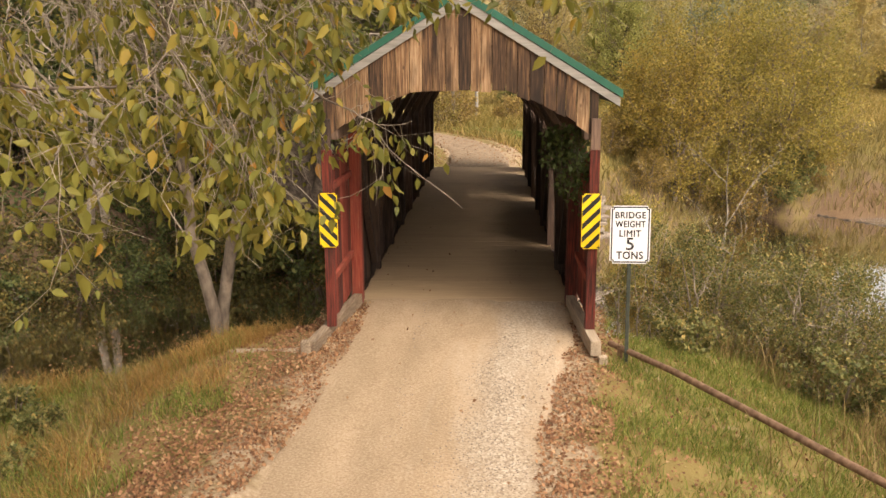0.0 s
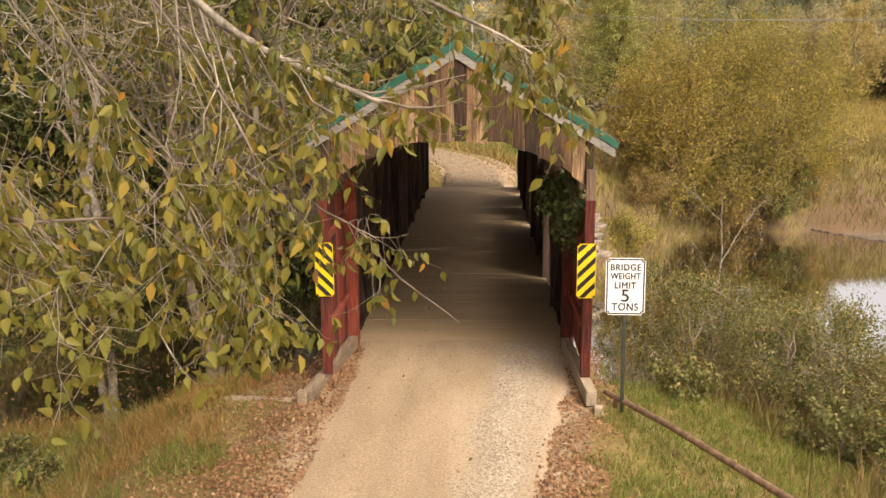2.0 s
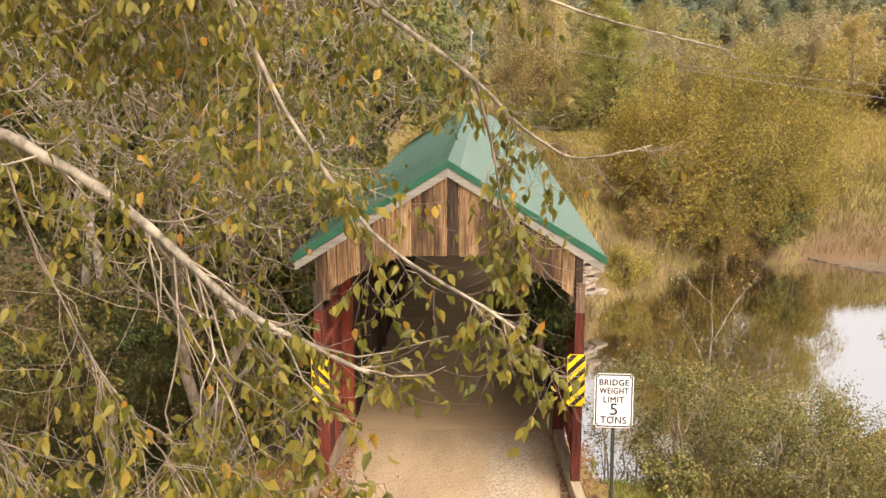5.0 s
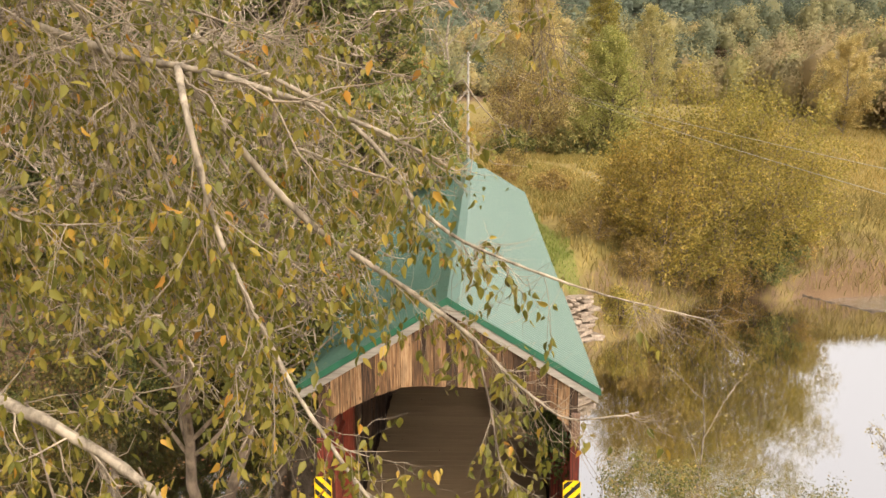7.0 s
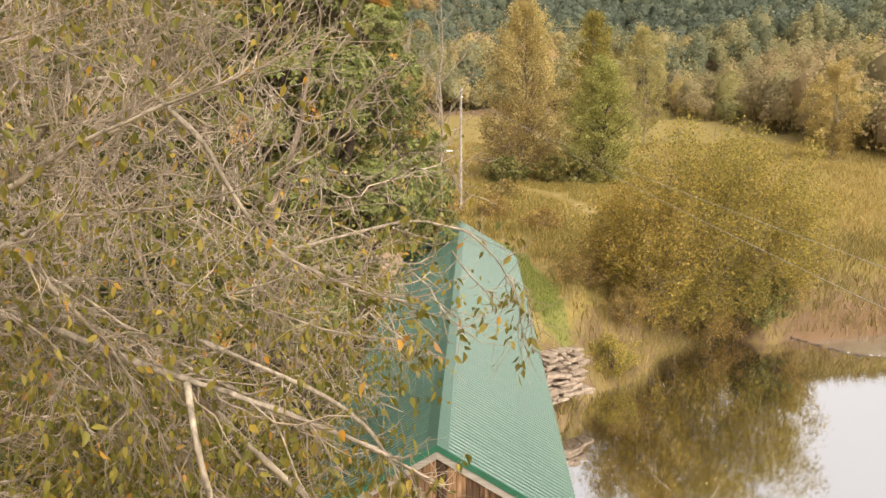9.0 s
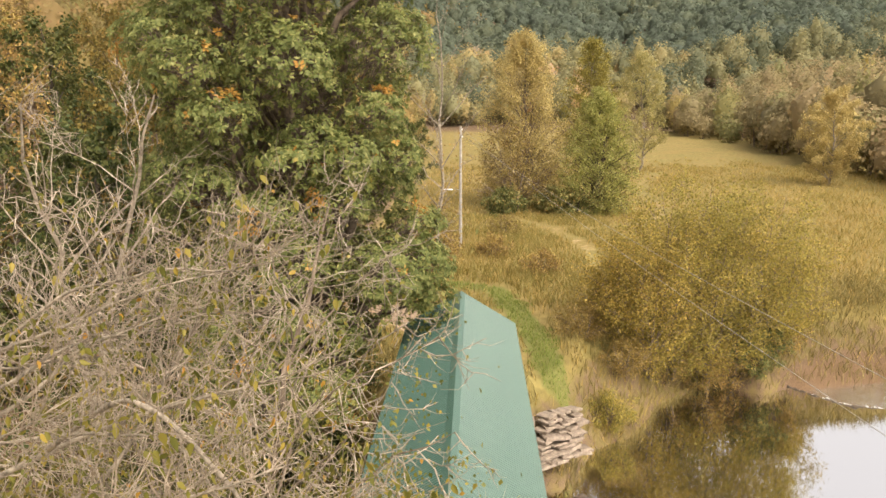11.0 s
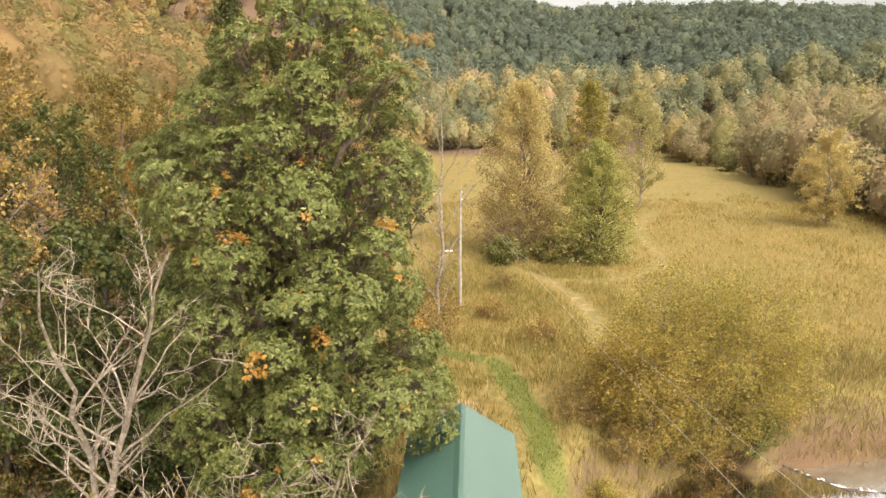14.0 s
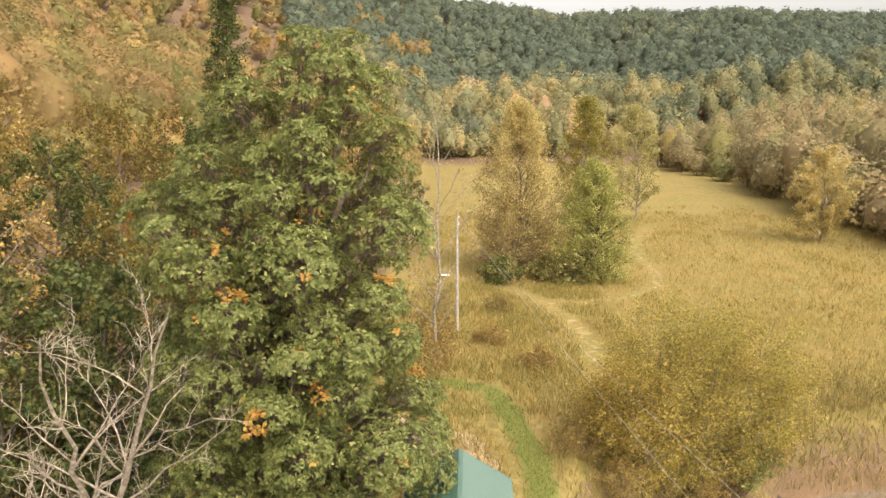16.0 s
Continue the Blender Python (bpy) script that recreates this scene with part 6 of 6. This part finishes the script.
    for x, y, tall, r, sd in ((-3.6, 52, 3.0, 2.0, 141), (-2.6, 58, 3.6, 2.2, 142), (-4.6, 63, 4.2, 2.6, 143), (-2.0, 67, 2.6, 1.8, 144), (2.6, 66, 2.2, 1.8, 145), (6.5, 58, 2.0, 1.8, 146), (-3.0, 76, 4.4, 2.8, 147), (4.0, 80, 2.2, 2.0, 148)):
        tree("russet_shrub", "russet twiggy shrub among the field brush", x, y, sd, "field shrubs", category="shrub", tall=tall, radius=r, clear=0.2, kind="round", limbs=18, subs=5, twigs=4, leaf_count=2200, leaf_size=0.17, leaf=BROWNLEAF, bark=BARKTAN, trunk_r=0.04, stems=3, clump=0.08)
    # wooded hillside beside the road, from a few kinds of tree
    kinds = []
    for sd, leaf, kind, tall, r, count, bark, nm, lb in (
            (151, BROWNLEAF, "oak", 15, 4.6, 11000, BARKTAN, "hillside_tree", "russet autumn tree on the wooded hillside"),
            (152, OLIVELEAF, "round", 16, 5.0, 12000, BARKBROWN, "hillside_tree", "olive yellow tree on the wooded hillside"),
            (153, DARKLEAF, "oak", 14, 4.4, 12000, BARKDARK, "hillside_tree", "dark green tree on the wooded hillside"),
            (154, BROWNLEAF, "vase", 17, 4.6, 5000, BARKPALE, "hillside_tree", "half-bare pale-barked tree on the wooded hillside")):
        kinds.append((nm, lb, dict(seed=sd, tall=tall, radius=r, clear=3.0, kind=kind, limbs=24, subs=5, twigs=2, leaf_count=int(count * 0.6), leaf_size=0.265, leaf=leaf, bark=bark, trunk_r=0.2)))
    first = {}
    rng = np.random.default_rng(60)
    spots = [(-15, 31), (-20, 30), (-25, 30), (-12, 34), (-18, 36), (-24, 37), (-31, 35), (-10, 41), (-16, 45), (-23, 45), (-30, 44), (-38, 42), (-12, 54), (-20, 54), (-28, 53), (-36, 52), (-45, 50), (-15, 66), (-24, 66), (-33, 65), (-42, 62), (-20, 80), (-30, 80), (-40, 78), (-26, 96), (-38, 95), (-10, 120), (-20, 124)]
    for i, (x, y) in enumerate(spots):
        # The nearest four get dark leaves, their colour standing in for woodland shade.
        q = [1, 1, 2, 0, 1, 2, 3, 1, 0, 1, 2, 1][i % 12] if i > 3 else [2, 2, 2, 2][i]
        x, y = x + rng.uniform(-1.5, 1.5), y + rng.uniform(-1.5, 1.5)
        s = float(rng.uniform(0.85, 1.15))
        nm, lb, args = kinds[q]
        m = Matrix.Translation((x, y, ground_at(x, y) - 0.2)) @ Matrix.Rotation(float(rng.uniform(0, 6.28)), 4, "Z")
        if q not in first:
            first[q] = thing(nm, lb, "tree", (x, y, ground_at(x, y) - 0.2), "hillside trees")
            tree_parts(first[q], **args)
        else:
            ob = copy_thing(first[q], m)
            ob.scale = (s, s, s)
    bushes = []
    for k in range(15):
        x = -27.5 + 1.6 * k
        bushes.append((x, float(far_shore(x)) + rng.uniform(0.6, 1.6), rng.uniform(1.5, 2.3), rng.uniform(1.6, 2.1), 200 + k))
        if k % 2:
            bushes.append((x + 0.6, float(far_shore(x)) + rng.uniform(3.2, 5.0), rng.uniform(2.2, 3.2), 2.3, 230 + k))
    for x, y, tall, r, sd in bushes:
        tree("bank_bush", "low dark olive bush beside the creek", x, y, sd, "creek bushes", category="shrub", tall=tall, radius=r, clear=0.1, kind="round", limbs=14, subs=4, twigs=2, leaf_count=2800, leaf_size=0.16, leaf=BANKLEAF if sd % 3 else DARKLEAF, bark=BARKBROWN, trunk_r=0.04, stems=4, clump=0.1)
    # Half these bushes use dark leaves to put the slope's shade into colour.
    for k in range(22):
        x, y = rng.uniform(-28, -9), rng.uniform(26, 38)
        tree("understory_bush", "dark leafy understory bush on the wooded slope", x, y, 260 + k, "understory bushes", category="shrub", tall=rng.uniform(2.2, 4.2), radius=rng.uniform(1.9, 2.7), clear=0.1, kind="round", limbs=12, subs=4, twigs=2, leaf_count=2200, leaf_size=0.23, leaf=DARKLEAF if k % 2 else BANKLEAF, bark=BARKDARK, trunk_r=0.05, stems=3, clump=0.1)
    # shrubs by the sign
    for x, y, top, r, sd in ((3.6, 3.4, 1.7, 1.3, 171), (4.6, 2.2, 1.45, 1.4, 172), (5.8, 1.6, 1.25, 1.4, 173), (6.9, 1.4, 0.9, 1.4, 174), (5.0, 4.0, 1.2, 1.5, 175), (7.6, 3.2, 0.6, 1.5, 176), (8.6, 0.8, 0.2, 1.5, 177), (6.6, 4.6, 0.4, 1.5, 178)):
        z = ground_at(x, y)
        tree("bank_shrub", "grey-green leafy shrub on the creek bank", x, y, sd, "near bank shrubs", category="shrub", tall=top - z, radius=r, clear=0.3, kind="round", limbs=20, subs=6, twigs=3, leaf_count=9000, leaf_size=0.048, leaf=SHRUBLEAF, bark=BARKTWIG, trunk_r=0.035, stems=4, clump=0.09)
    for x, y, top, r, sd in ((7.2, -1.2, 0.35, 0.9, 181), (6.2, -0.4, 0.1, 0.8, 182), (8.4, -2.6, 0.2, 1.0, 183), (4.0, 0.7, 0.3, 0.6, 184), (-6.7, -1.3, -0.75, 0.42, 187), (-7.6, -0.7, -0.75, 0.5, 188), (-6.0, -3.0, -0.75, 0.4, 189)):
        z = ground_at(x, y)
        tree("weed_clump", "pale green weedy clump above the creek", x, y, sd, "weed clumps", category="shrub", tall=top - z, radius=r, clear=0.05, kind="round", limbs=16, subs=5, twigs=4, leaf_count=2600, leaf_size=0.07, leaf=SHRUBLEAF, bark=BARKTAN, trunk_r=0.015, stems=4, clump=0.08)
    tree("bare_shrub", "leafless pale shrub branching over the water", 5.9, 5.6, 185, category="shrub", split=True, tall=3.0 - ground_at(5.9, 5.6), radius=1.9, clear=4.0, kind="vase", limbs=10, subs=5, twigs=4, leaf_count=160, leaf_size=0.06, leaf=GOLDLEAF, bark=BARKPALE, trunk_r=0.05, lean=(-0.2, -0.5), droop=-0.05)
    tree("bare_shrub", "thin leafless sapling at the water's edge", 10.2, 5.0, 186, category="shrub", split=True, tall=1.2 - ground_at(10.2, 5.0), radius=0.9, clear=2.0, kind="vase", limbs=12, subs=5, twigs=4, leaf_count=350, leaf_size=0.05, leaf=GOLDLEAF, bark=BARKTAN, trunk_r=0.035)
    # ivy on the portal
    rng = np.random.default_rng(71)
    iv = thing("ivy", "dark ivy hanging inside the bridge portal", "vine", (1.95, 1.0, 2.2))
    s = Soup()
    P = []
    for i in range(26):
        a = np.array([rng.uniform(-0.5, 0.14), rng.uniform(-0.7, 0.6), 1.25])
        b = np.array([a[0] + rng.uniform(-0.1, 0.15), a[1] + rng.uniform(-0.2, 0.2), rng.uniform(-0.2, 0.8) + 0.5 * abs(a[0])])
        w = grow(rng, a, b, 8, 0.06)
        V, F = tube(w, np.full(9, 0.006), 4)
        s.add(V, F)
        k = rng.integers(0, 9, 55)
        P.append(w[k] + rng.normal(0, 0.06, (55, 3)))
    V, F = s.arrays()
    tagged(raw("stem_tangle", V, F, BARKDARK, iv), kind="stuff")
    V, F = leaves(np.concatenate(P), rng, 0.075, 0.4, 0.42, 0.3)
    raw("foliage", V, F, IVY, iv)


make_near_cover()
make_far_cover()
make_field_detail()
make_forests()
make_near_tree()
make_trees()
